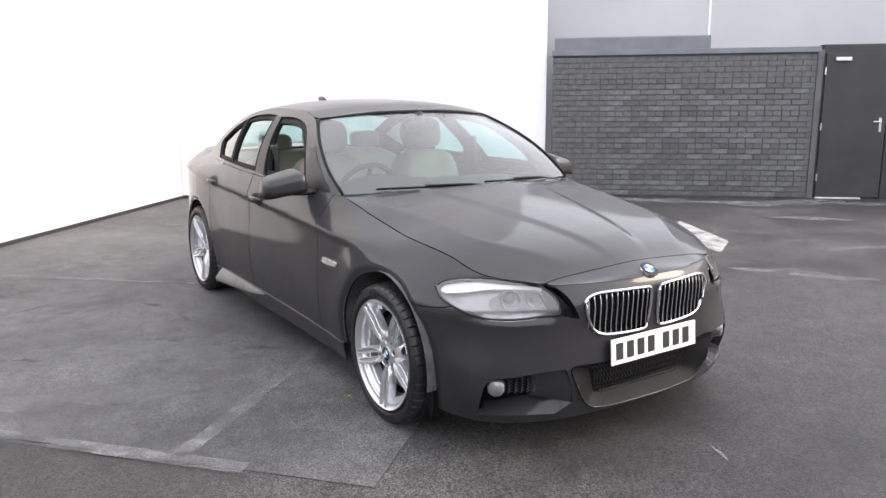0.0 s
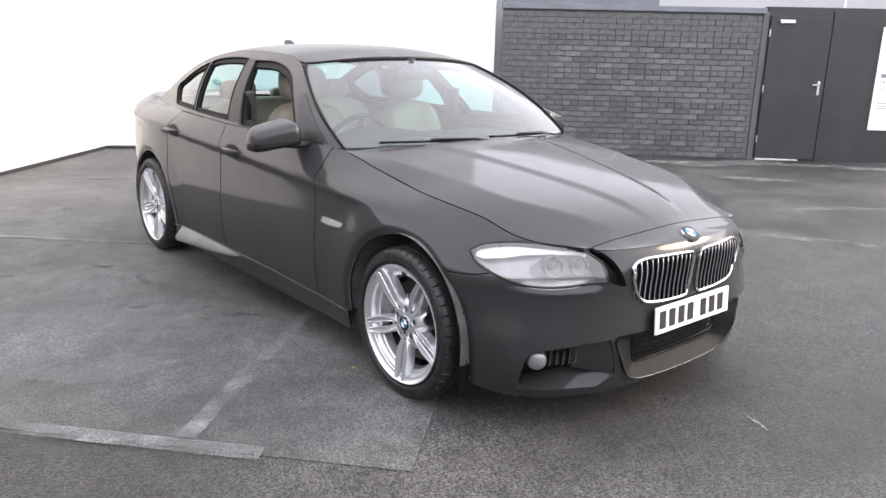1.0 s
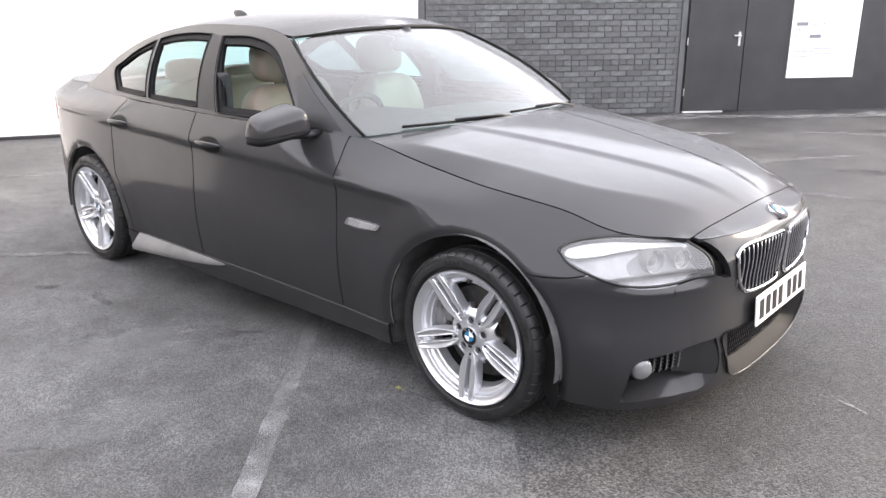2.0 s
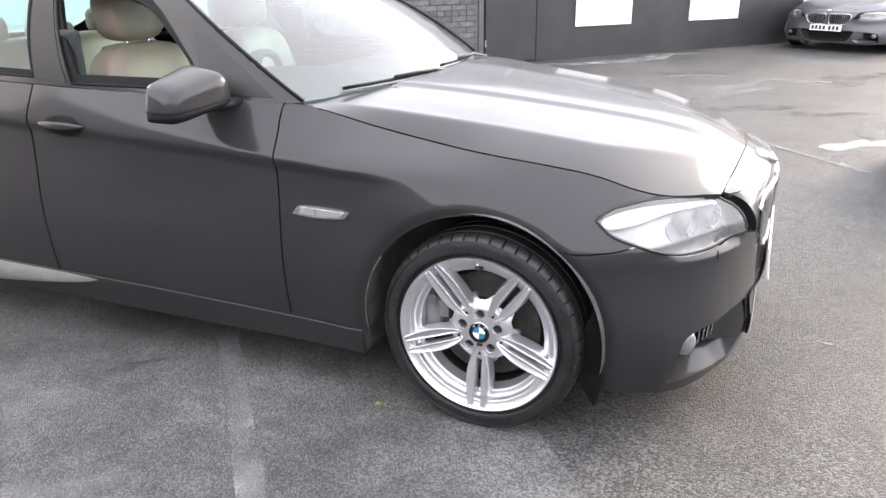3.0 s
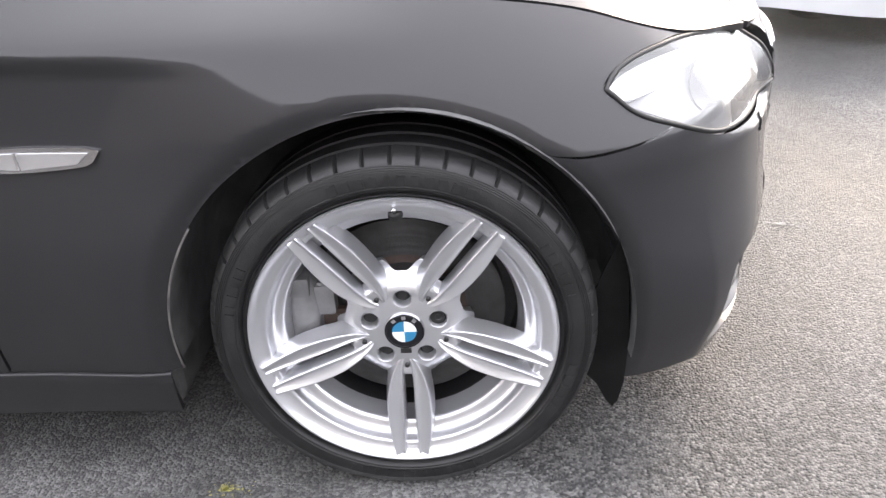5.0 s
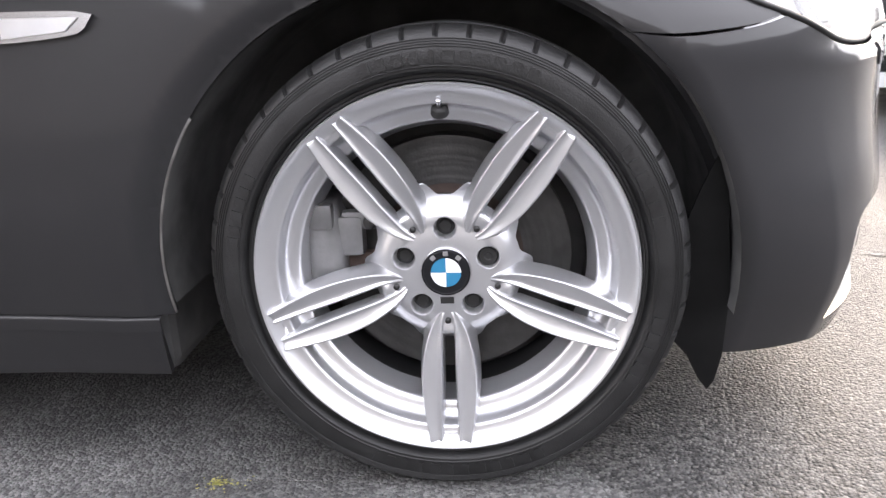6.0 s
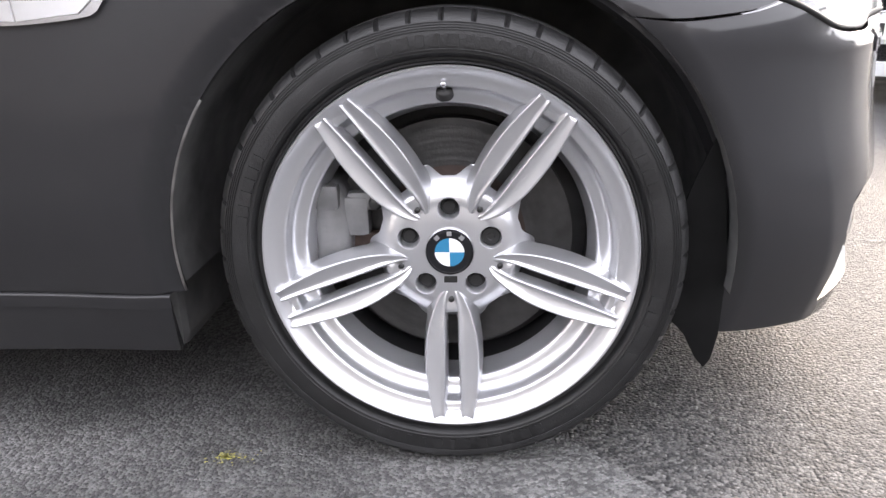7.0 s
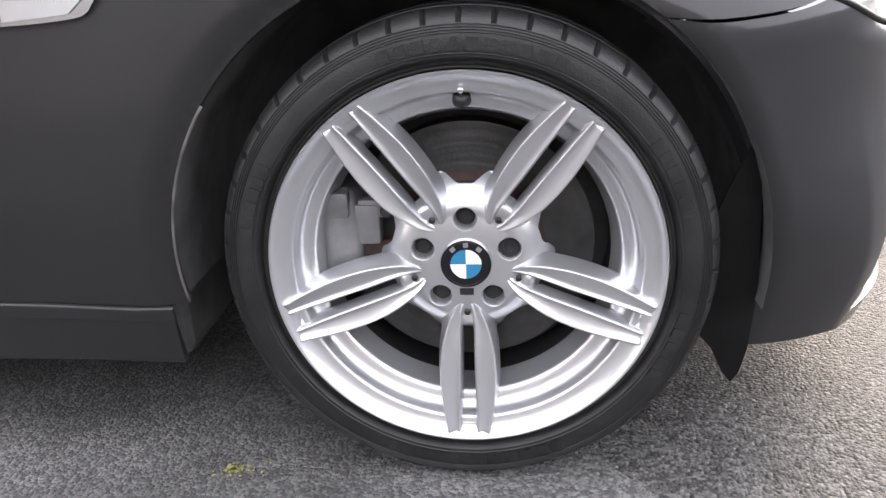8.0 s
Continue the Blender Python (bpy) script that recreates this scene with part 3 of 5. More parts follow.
def make_wheel(parent, m, name="wheel"):
    prof = [(0.2500, -0.112), (0.2575, -0.112), (0.2582, -0.118), (0.2568, -0.1208), (0.2548, -0.1206), (0.2530, -0.1182), (0.2512, -0.1160), (0.2485, -0.1132), (0.2450, -0.1100), (0.2410, -0.1073), (0.2370, -0.1054), (0.2335, -0.1044), (0.2308, -0.1036), (0.2294, -0.1020), (0.2284, -0.0985),
            (0.2262, -0.0910), (0.2235, -0.0845), (0.2190, -0.0805), (0.2130, -0.0780), (0.2080, -0.0765), (0.2050, -0.0742), (0.2032, -0.0690), (0.2010, -0.0560), (0.1975, -0.0450), (0.1955, -0.0400), (0.1950, -0.036)]
    wheel = part(name, lathe(prof, 128), alloy, parent, "silver five-spoke alloy wheel", angle=50)
    wheel.matrix_local = m

    # barrel behind the spokes, its shade put into the colour
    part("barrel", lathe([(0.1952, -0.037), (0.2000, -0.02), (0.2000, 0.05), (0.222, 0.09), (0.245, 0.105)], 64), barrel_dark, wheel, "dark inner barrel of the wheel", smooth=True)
    groove = {11, 12, 13, 14}

    def tread(i, k, r, y):
        if i in groove and k % 11 == 0:
            return r - 0.005, y + 0.002
        return r, y

    tp = [(0.2535, -0.100), (0.2575, -0.1080), (0.2600, -0.1130), (0.2622, -0.1135), (0.2640, -0.1085), (0.2672, -0.1090), (0.2705, -0.1170), (0.2735, -0.1210), (0.2900, -0.1230), (0.3050, -0.1195), (0.3110, -0.1165), (0.3150, -0.1135), (0.3200, -0.107), (0.3240, -0.097),
          (0.3262, -0.083), (0.3265, -0.074), (0.3200, -0.073), (0.3200, -0.066), (0.3274, -0.065), (0.3278, -0.028), (0.3210, -0.027), (0.3210, -0.017), (0.3280, -0.016), (0.3280, 0.02), (0.3210, 0.021), (0.3210, 0.03), (0.3275, 0.031), (0.326, 0.085), (0.312, 0.118), (0.295, 0.124), (0.26, 0.115), (0.253, 0.1)]
    part("tyre", lathe(tp, 528, wobble=tread), rubber, wheel, "black low-profile road tyre, sidewall scuffed", angle=28)
    # raised rings on the sidewall
    for r, y in ((0.3010, -0.1206), (0.3040, -0.1198), (0.3070, -0.1186), (0.3100, -0.1171), (0.2775, -0.1218)):
        part("sidewall_ring", lathe([(r - 0.0009, y + 0.001), (r - 0.0005, y - 0.0014), (r + 0.0005, y - 0.0014), (r + 0.0009, y + 0.001)], 96), rubber, wheel, smooth=True)
    # raised moulding bars on the sidewall, unreadable
    rnd = random.Random(5)
    for a0, a1, n, r0 in ((66, 112, 11, 0.2885), (16, 40, 6, 0.286), (150, 172, 6, 0.286), (248, 300, 12, 0.2885), (330, 352, 5, 0.287)):
        bm = bmesh.new()
        for i in range(n):
            a = radians(a0 + (a1 - a0) * i / n)
            w = rnd.uniform(0.003, 0.007)
            m4 = Matrix.Rotation(-a + math.pi / 2, 4, "Y") @ Matrix.Translation((0, -0.1231, r0))
            block(-w, w, -0.0016, 0.002, -0.0075, 0.0075, 0, bm, m4)
        part("sidewall_moulding", bm, rubber, wheel)

    # hub with a saddle between the spokes
    def hub_face(a, b):
        a, b = np.asarray(a, float), np.asarray(b, float)
        rr = np.hypot(a, b)
        drop = 0.0030 * np.clip((rr - 0.036) / 0.03, 0, 1) ** 2 + 0.020 * np.clip((rr - 0.071) / 0.034, 0, 1.4) ** 1.8
        return np.stack([a, -0.0852 + drop, b], -1)

    def hub_r(a):
        d = math.degrees(abs((a - math.pi / 2 + math.pi / 5) % (2 * math.pi / 5) - math.pi / 5))
        return 0.1035 + 0.016 * float(smooth(4, 17, d)) * (1 - float(smooth(23, 32, d)))
    rim_line = [(hub_r(a) * math.cos(a), hub_r(a) * math.sin(a)) for a in np.linspace(0, 2 * math.pi, 240, endpoint=False)]
    bolts = []
    for k in range(5):
        a = math.pi / 2 + 2 * math.pi * k / 5
        bolts.append((0.0605 * math.cos(a), 0.0605 * math.sin(a)))
    hol = [[(cx + 0.0160 * math.cos(t), cz + 0.0160 * math.sin(t)) for t in np.linspace(0, 2 * math.pi, 36, endpoint=False)] for cx, cz in bolts]
    CAST.setdefault("spoke", spoke_mesh())
    if "face" in CAST:
        wf = new("wheel_face", CAST["face"])
        wf.parent = wheel
    else:
        CAST["face"] = panel("wheel_face", hub_face, rim_line, hol, 0.0036, alloy, wheel, "", thick=0.026).data
    for k in range(5):
        sp = new("spoke", CAST["spoke"])
        sp.parent = wheel
        sp.matrix_local = Matrix.Rotation(math.pi + 2 * math.pi * k / 5, 4, "Y")
    for k in range(5):
        bore = part("bore", lathe([(0, -0.0), (0.0042, 0.0), (0.0042, 0.004)], 16), plate_black, wheel, smooth=True)
        bore.matrix_local = Matrix.Rotation(math.pi + 2 * math.pi * k / 5, 4, "Y") @ Matrix.Translation((0, -0.0862, 0.0735))
    for k, (cx, cz) in enumerate(bolts):
        c1 = part("bolt_recess", lathe([(0.0162, -0.0845), (0.0155, -0.0838), (0.0140, -0.0760), (0.0132, -0.0660)], 28), alloy, wheel, smooth=True)
        c1.matrix_local = Matrix.Translation((cx, 0, cz))
        if k == 4:
            part("locking_bolt", lathe([(0, -0.0770), (0.0045, -0.0770), (0.0060, -0.0785), (0.0122, -0.0785), (0.0134, -0.0770), (0.0138, -0.068)], 20), plate_black, c1, "dark locking wheel bolt", angle=30)
            continue
        part("wheel_bolt", lathe([(0, -0.0700), (0.0080, -0.0702), (0.0095, -0.0690), (0.0100, -0.066), (0.0140, -0.0655)], 12), plate_black, c1, "dark recessed wheel bolt", angle=30)
    part("hub_emblem", block(-0.0095, 0.0095, -0.0862, -0.083, -0.0475, -0.0375, 0.001), plate_black, wheel, "small dark emblem under the cap")
    disc_badge("centre_cap", wheel, Matrix.Translation((0, -0.084, 0)), 0.0335, "round black centre cap with blue and white quarters")
    for a in (50, 90, 130):
        lb = part("cap_mark", block(-0.0034, 0.0034, -0.0916, -0.0900, 0.0238, 0.0300, 0.0006), satin, wheel, "small silver mark on the cap's rim")
        lb.matrix_local = Matrix.Rotation(radians(90 - a), 4, "Y")
    vh = part("valve_seat", lathe([(0, -0.004), (0.0085, -0.004), (0.0110, 0.0), (0.0120, 0.008)], 24), plate_black, wheel, smooth=True)
    vh.matrix_local = Matrix.Translation((0, -0.0925, 0.2225)) @ Matrix.Rotation(radians(-52), 4, "X")
    valve = part("valve", lathe([(0, -0.020), (0.0034, -0.020), (0.0042, -0.018), (0.0042, -0.011), (0.0034, -0.010), (0.0040, 0.006)], 16), chrome, wheel, smooth=True)
    valve.matrix_local = Matrix.Translation((0, -0.0945, 0.2225)) @ Matrix.Rotation(radians(-40), 4, "X")
    # weights stuck inside the barrel
    bw = part("balance_weight", block(-0.002, 0.002, -0.014, 0.002, -0.03, 0.03, 0.001), cast, wheel)
    bw.matrix_local = Matrix.Rotation(radians(-91), 4, "Y") @ Matrix.Translation((0, -0.03, 0.2005)) @ Matrix.Rotation(radians(90), 4, "Y")
    disc = [(0.055, -0.045), (0.084, -0.045), (0.09, -0.04), (0.093, -0.016), (0.1, -0.014)]
    for i in range(14):
        r = 0.103 + 0.0046 * i
        disc += [(r, -0.0142 - 0.0002 * (i % 2)), (r + 0.0016, -0.0144 + 0.0003 * (i % 3 == 0))]
    disc += [(0.1705, -0.0165), (0.1755, -0.0160), (0.1755, 0.018), (0.1, 0.018)]
    part("brake_disc", lathe(disc, 72), iron, wheel, "worn iron brake disc", angle=30)
    part("hub_rust", lathe([(0.094, -0.0165), (0.104, -0.0146), (0.108, -0.0143)], 48), rust, wheel, smooth=True)
    # caliper
    bm = bmesh.new()
    blob(0.030, 0.05, 0.076, 0.35, 0.5, 28, 16, lambda p: Vector((p.x - 1.6 * p.z * p.z, p.y, p.z)), Matrix.Translation((-0.172, -0.005, 0.018)), bm)
    block(-0.165, -0.118, -0.050, -0.018, 0.010, 0.070, 0.010, bm)
    block(-0.150, -0.098, -0.046, -0.022, 0.048, 0.076, 0.008, bm)
    block(-0.196, -0.158, -0.060, -0.02, 0.052, 0.090, 0.009, bm)
    block(-0.160, -0.120, -0.048, -0.020, -0.050, -0.020, 0.009, bm)
    cal = part("brake_caliper", bm, cast, wheel, "grey cast brake caliper", angle=40)
    b1 = part("caliper_pin", lathe([(0, -0.053), (0.006, -0.053), (0.0095, -0.050), (0.0105, -0.046)], 16), iron, cal, smooth=True)
    b1.matrix_local = Matrix.Translation((-0.108, 0, 0.060))
    p1 = part("brake_pad", block(-0.150, -0.100, -0.034, -0.016, -0.018, 0.012, 0.004), rust, cal, "rusty brake pad")
    part("wheel_backplate", lathe([(0.05, 0.03), (0.202, 0.03), (0.202, 0.06)], 48), liner_black, wheel, smooth=True)
    return wheel


def number_plate(parent, m, seed):
    """A white plate with dark bars for its characters."""
    ob = part("number_plate", block(-0.26, 0.26, -0.004, 0.004, -0.0555, 0.0555, 0.003), plate_white, parent, "white number plate with dark characters as bars")
    ob.matrix_local = m
    x = -0.215
    for i in range(7):
        bm = block(-0.021, 0.021, -0.0055, -0.003, -0.036, 0.036, 0.001)
        ch = part("plate_bar", bm, plate_black, ob)
        ch.matrix_local = Matrix.Translation((x + 0.0, 0, 0))
        x += 0.063 + (0.03 if i == 3 else 0)
    return ob


def seat(parent, x, y, rear=False):
    """Cream leather seat back with headrest, cushion below."""
    def lean(p):
        p = p.copy()
        p.x += 0.02 * math.cos(p.y * 9) - 0.22 * (p.z + 0.3)
        if abs(p.y) > 0.13:
            p.x += 0.03
        return p
    s = part("seat", blob(0.27, 0.26, 0.09, 0.5, 0.45, m=Matrix.Translation((x + 0.22, y, 0.50))), leather, parent, "cream leather car seat", smooth=True)
    part("seat_back", blob(0.100, 0.262, 0.32, 0.55, 0.5, 28, 18, lean, Matrix.Translation((x - 0.04, y, 0.80))), leather, s, smooth=True)
    part("headrest", blob(0.082, 0.150, 0.110, 0.6, 0.6, 24, 14, lambda p: Vector((p.x - 0.1 * p.z, p.y * (1 - 0.8 * (p.z - 0.02) ** 1 if p.z > 0.02 else 1), p.z)), Matrix.Translation((x - 0.175, y, 1.235))), leather, s, smooth=True)
    for dy in (-0.06, 0.06):
        part("headrest_post", tube([(x - 0.13, y + dy, 1.06), (x - 0.165, y + dy, 1.2)], 0.007), chrome, s, smooth=True)
    return s


def build_car(m, paint, style, label):
    """A saloon from its panels; style sets the face."""
    white, roadster = style == "white", style == "roadster"
    car = thing("car", m, label, "car", "parked cars")
    coarse = 1.0 if style == "dark" else 1.8      # panels of the cars further off are coarser

    # lamp line, then the panels that share it
    lamp_tip = [(0.448, 0.662), (0.378, 0.690), (0.332, 0.714), (0.326, 0.728), (0.352, 0.748), (0.40, 0.762), (0.47, 0.768), (0.50, float(f_top(0.50)) - 0.001)]
    lampline = to_s([(0.330, 0.722, 1), (0.352, 0.743), (0.40, 0.757), (0.47, 0.763), (0.56, 0.755)])
    lampline += [(*on_nose([(-0.526, 0.745)])[0], 1)]
    lampline += on_nose([(-0.482, 0.695)]) + [(*on_nose([(-0.474, 0.632)])[0], 1)]
    lampline += on_nose([(-0.60, 0.616), (-0.69, 0.613)]) + to_s([(0.54, 0.623), (0.45, 0.657), (0.378, 0.685)])
    lamp_loop = outline(lampline, 0.015)

    fx = np.linspace(0.49, -0.60, 40)
    fender = []
    a_f = math.acos((0.222 - ARCH_X) / ARCH_R)
    fender += to_s([(p[0], p[1]) for p in arch_line(0, math.pi - math.asin((0.285 - HUB_Z) / ARCH_R), a_f, n=40)])
    fender += outline(to_s([(0.222, HUB_Z + ARCH_R * math.sin(a_f)), (0.29, 0.642), (0.35, 0.644), (0.405, 0.650), (0.448, 0.662)]), 0.015, False)[1:]
    fender += outline(to_s(lamp_tip), 0.012, False)[1:]
    fender += to_s([(x, float(f_top(x))) for x in fx])
    fender += outline(to_s([(-0.63, 0.985), (-0.71, 0.993), (-0.712, 0.96), (-0.69, 0.87), (-0.682, 0.70), (-0.684, 0.40), (-0.684, 0.285, 1), (-0.41, 0.285)]), 0.02, False)[:-1]
    door = outline(to_s([(-0.690, 0.285, 1), (-0.690, 0.40), (-0.688, 0.70), (-0.696, 0.87), (-0.718, 0.96), (-0.722, 0.998, 1), (-1.2, float(f_top(-1.2)) - 0.003), (-1.775, float(f_top(-1.775)) - 0.003, 1), (-1.782, 0.7), (-1.786, 0.285, 1)]), 0.03)
    arc = [(-WHEELBASE + 0.47 * math.cos(a), HUB_Z + 0.47 * math.sin(a)) for a in np.linspace(-0.11, 0.62, 14)]
    rdoor = outline(to_s([(-1.794, 0.285, 1), (-1.790, 0.7), (-1.783, float(f_top(-1.783)) - 0.003, 1), (-2.2, float(f_top(-2.2)) - 0.003), (-2.535, float(f_top(-2.535)) - 0.003, 1), (-2.60, 0.86), (-2.60, 0.74)] + arc[::-1] + [(-2.48, 0.285, 1)]), 0.03)
    arc2 = [(-WHEELBASE + 0.463 * math.cos(a), HUB_Z + 0.463 * math.sin(a)) for a in np.linspace(-0.11, 0.62, 14)]
    S_END = XR - X0 - 0.76 * math.pi / 2 + 0.001
    quarter = outline(to_s([(-2.487, 0.285, 1)] + arc2 + [(-2.608, 0.74), (-2.608, 0.86), (-2.543, float(f_top(-2.54)), 1), (-3.0, 1.032), (-3.3, 1.050)]), 0.03, False)
    quarter += [(s, 1.050) for s in np.linspace(-3.25, S_END, 40)]
    quarter += [(S_END, z) for z in np.linspace(1.0, 0.26, 26)]
    quarter += [(s, 0.24) for s in np.linspace(S_END, -3.3, 40)]
    quarter += to_s(arch_line(-WHEELBASE, math.pi + 0.2, -0.14, n=44))
    sill = outline(to_s([(-0.405, 0.279, 1), (-0.405, 0.19, 1), (-1.5, 0.165), (-2.45, 0.17), (-2.585, 0.19, 1), (-2.583, 0.279, 1), (-1.5, 0.279)]), 0.03)
    for nm, lp, st, lb in (("front_wing", fender, 0.012, ""), ("front_door", door, 0.014, ""), ("rear_door", rdoor, 0.016, ""), ("rear_wing", quarter, 0.03, ""), ("sill", sill, 0.03, "")):
        panel(nm, shell, lp, [], st * coarse, paint, car, lb, lift=0.004 if nm == "sill" else 0)
        panel(nm, shell, left(lp), [], st * 1.6 * coarse, paint, car, lb, lift=0.004 if nm == "sill" else 0)

    # narrow ledge where doors and sill meet
    for sg in (-1, 1):
        bm = bmesh.new()
        rows = []
        for x in np.linspace(-0.402, -2.46, 40):
            yb = float(section(x, 0.28))
            rows.append([bm.verts.new((x, sg * (yb + o), z)) for o, z in ((-0.004, 0.2840), (0.0040, 0.2834), (0.0060, 0.2818), (0.0064, 0.2790), (0.0048, 0.272), (0.0036, 0.262))])
        for a, b in zip(rows, rows[1:]):
            for k in range(5):
                bm.faces.new((a[k], a[k + 1], b[k + 1], b[k]))
        part("sill_ledge", bm, paint, car, "rounded ledge along the sill's top", smooth=True)

    # rear flare of the sill, facing up; its reflection is painted as pale grey
    for sg in (-1, 1):
        bm = bmesh.new()
        rows = []
        for i in range(17):
            f = i / 16
            x = -2.44 + 0.86 * f
            yb = float(section(x, 0.285))
            k = 0.066 * max(0.002, 1 - f) ** 0.6
            rows.append([bm.verts.new((x, sg * yy, zz)) for yy, zz in ((yb - 0.004, 0.284), (yb + 0.2 * k, 0.277), (yb + 0.95 * k, 0.272 - 0.8 * k), (yb + 0.85 * k, 0.272 - 1.2 * k), (yb - 0.03, 0.266 - 1.4 * k))])
        for a, b in zip(rows, rows[1:]):
            for k in range(4):
                bm.faces.new((a[k], a[k + 1], b[k + 1], b[k]))
        part("sill_flare", bm, sill_sheen if style == "dark" else paint, car, "sill swelling with pale painted sheen ahead of the rear wheel", angle=60)

    # front bumper and nose in one skin
    bump = to_s([(p[0], p[1]) for p in arch_line(0, -0.36, a_f, n=30)])[::1]
    bump += outline(to_s([(0.222, HUB_Z + ARCH_R * math.sin(a_f)), (0.29, 0.638), (0.35, 0.640), (0.405, 0.646), (0.450, 0.657)]), 0.015, False)[1:]
    bump += outline(to_s([(0.450, 0.657), (0.54, 0.617)]) + on_nose([(-0.69, 0.607), (-0.60, 0.610), (-0.48, 0.624), (-0.41, 0.606)]), 0.015, False)[1:]
    bump += outline(on_nose([(-0.392, 0.606), (-0.405, 0.64), (-0.428, 0.69), (-0.455, 0.725), (-0.478, 0.7415)]), 0.012, False)
    bump += outline(on_nose([(y, NOSE_TOP) for y in (-0.44, -0.36, -0.25, -0.12, -0.0001)]), 0.02, False)
    low = outline(to_s([(0.362, 0.197), (0.45, 0.188), (0.55, 0.178)]) + on_nose([(-0.70, 0.172), (-0.60, 0.17), (-0.45, 0.172), (-0.25, 0.18), (-0.0001, 0.185)]), 0.02, False)
    ring = bump + left(bump)[1:]
    lowl = left(low)          # runs from the middle to the left arch
    ring += lowl[::-1][1:] + low[::-1][1:-1]
    if white:
        kid = [(-0.025, 0.69), (-0.08, 0.718), (-0.30, 0.724), (-0.385, 0.705), (-0.39, 0.655), (-0.34, 0.575), (-0.27, 0.552), (-0.08, 0.545), (-0.03, 0.57)]
        fog = [(-0.835, 0.530, 1), (-0.65, 0.452), (-0.475, 0.400, 1), (-0.455, 0.345), (-0.49, 0.300), (-0.66, 0.306), (-0.835, 0.345, 1)]
        grl = [(-0.42, 0.378, 1), (-0.20, 0.366), (0.20, 0.366), (0.42, 0.378, 1), (0.37, 0.285), (0.32, 0.262), (-0.32, 0.262), (-0.37, 0.285)]
    else:
        kid = [(-0.024, 0.685), (-0.06, 0.701), (-0.29, 0.705), (-0.355, 0.688), (-0.366, 0.645), (-0.330, 0.558), (-0.27, 0.526), (-0.08, 0.517), (-0.032, 0.535)]
        fog = [(-0.752, 0.30), (-0.742, 0.352), (-0.715, 0.374), (-0.637, 0.385), (-0.548, 0.397), (-0.455, 0.401, 1), (-0.432, 0.33), (-0.418, 0.252, 1), (-0.482, 0.203, 1), (-0.65, 0.211), (-0.749, 0.213, 1)]
        grl = [(-0.305, 0.378), (-0.26, 0.383), (0.26, 0.383), (0.305, 0.378), (0.285, 0.272), (0.25, 0.250), (-0.25, 0.250), (-0.285, 0.272)]
    kid_r = outline(on_nose(kid), 0.02)
    fog_r = outline(on_nose(fog), 0.02)
    grl_f = outline(on_nose(grl), 0.025)
    sur = outline(on_nose([(-0.428, 0.405), (-0.412, 0.33), (-0.385, 0.275), (-0.345, 0.228), (-0.28, 0.205), (0.0, 0.196), (0.28, 0.205), (0.345, 0.228), (0.385, 0.275), (0.412, 0.33), (0.428, 0.405), (0.30, 0.408), (0.0, 0.408), (-0.30, 0.408)]), 0.02)
    holes = [kid_r, left(kid_r), fog_r, left(fog_r), grl_f if white else sur]
    panel("front_bumper", shell, ring, holes, 0.014 * coarse, paint, car, "bumper and nose panel", thick=0.03)

    # kidney grilles
    for lp in (kid_r, left(kid_r)):
        a = np.array(lp)
        p3 = shell(a[:, 0], a[:, 1]) + np.array([0.004, 0, 0])
        fr = part("grille_frame", tube(p3, 0.0072, True, 8), chrome, car, "chrome kidney grille frame", smooth=True)
        panel("grille_back", shell, lp, [], 0.04, trim_black, fr, thick=0, lift=-0.055)
        ctr = a.mean(0)
        y0, y1 = p3[:, 1].min(), p3[:, 1].max()
        n = 12
        for i in range(n):
            y = y0 + (y1 - y0) * (i + 0.6) / (n + 0.2)
            near = [q for q in p3 if abs(q[1] - y) < 0.022]
            if len(near) < 2:
                continue
            zt, zb = max(q[2] for q in near), min(q[2] for q in near)
            pts = []
            for j in range(7):
                z = zb + (zt - zb) * j / 6
                q = shell(np.array([sy(y, z)]), np.array([z]))[0]
                pts.append((q[0] - 0.008, y, z))
            sl = part("grille_slat", tube(pts, 0.0032, n=6, flat=2.4, up=(1, 0, 0)), badge_black, fr, smooth=True)
            if not white:
                part("slat_edge", tube([(p[0] + 0.008, p[1], p[2]) for p in pts], 0.0022, n=6), satin, sl, "bright front edge", smooth=True)
    if not white:
        # scoop round the lower grille, from the lip back to the mesh
        def ring_at(lp, ang):
            a = np.array(lp)
            p = shell(a[:, 0], a[:, 1])
            th = np.arctan2((p[:, 2] - 0.315) * 3.2, p[:, 1])
            o = np.argsort(th)
            return np.stack([np.interp(ang, th[o], p[o, k], period=2 * math.pi) for k in range(3)], 1)
        ang = np.linspace(-math.pi, math.pi, 140, endpoint=False)
        ro, ri = ring_at(sur, ang), ring_at(grl_f, ang)
        loops = [ro + (0.002, 0, 0), ro + (0.008, 0, 0), ro + (0.005, 0, 0) + 0.07 * (ri - ro), 0.45 * ro + 0.55 * ri - (0.022, 0, 0), ri - (0.050, 0, 0)]
        bm = bmesh.new()
        vs = [[bm.verts.new(p) for p in lp] for lp in loops]
        for a, b in zip(vs, vs[1:]):
            for k in range(len(ang)):
                bm.faces.new((a[k], a[(k + 1) % len(ang)], b[(k + 1) % len(ang)], b[k]))
        part("grille_surround", bm, trim_black, car, "scooped surround of the lower grille", angle=50)
    # lower grille: net of small hexagon-like bars
    panel("lower_grille_back", shell, grl_f, [], 0.05, trim_black, car, thick=0, lift=-0.07)
    bm = bmesh.new()
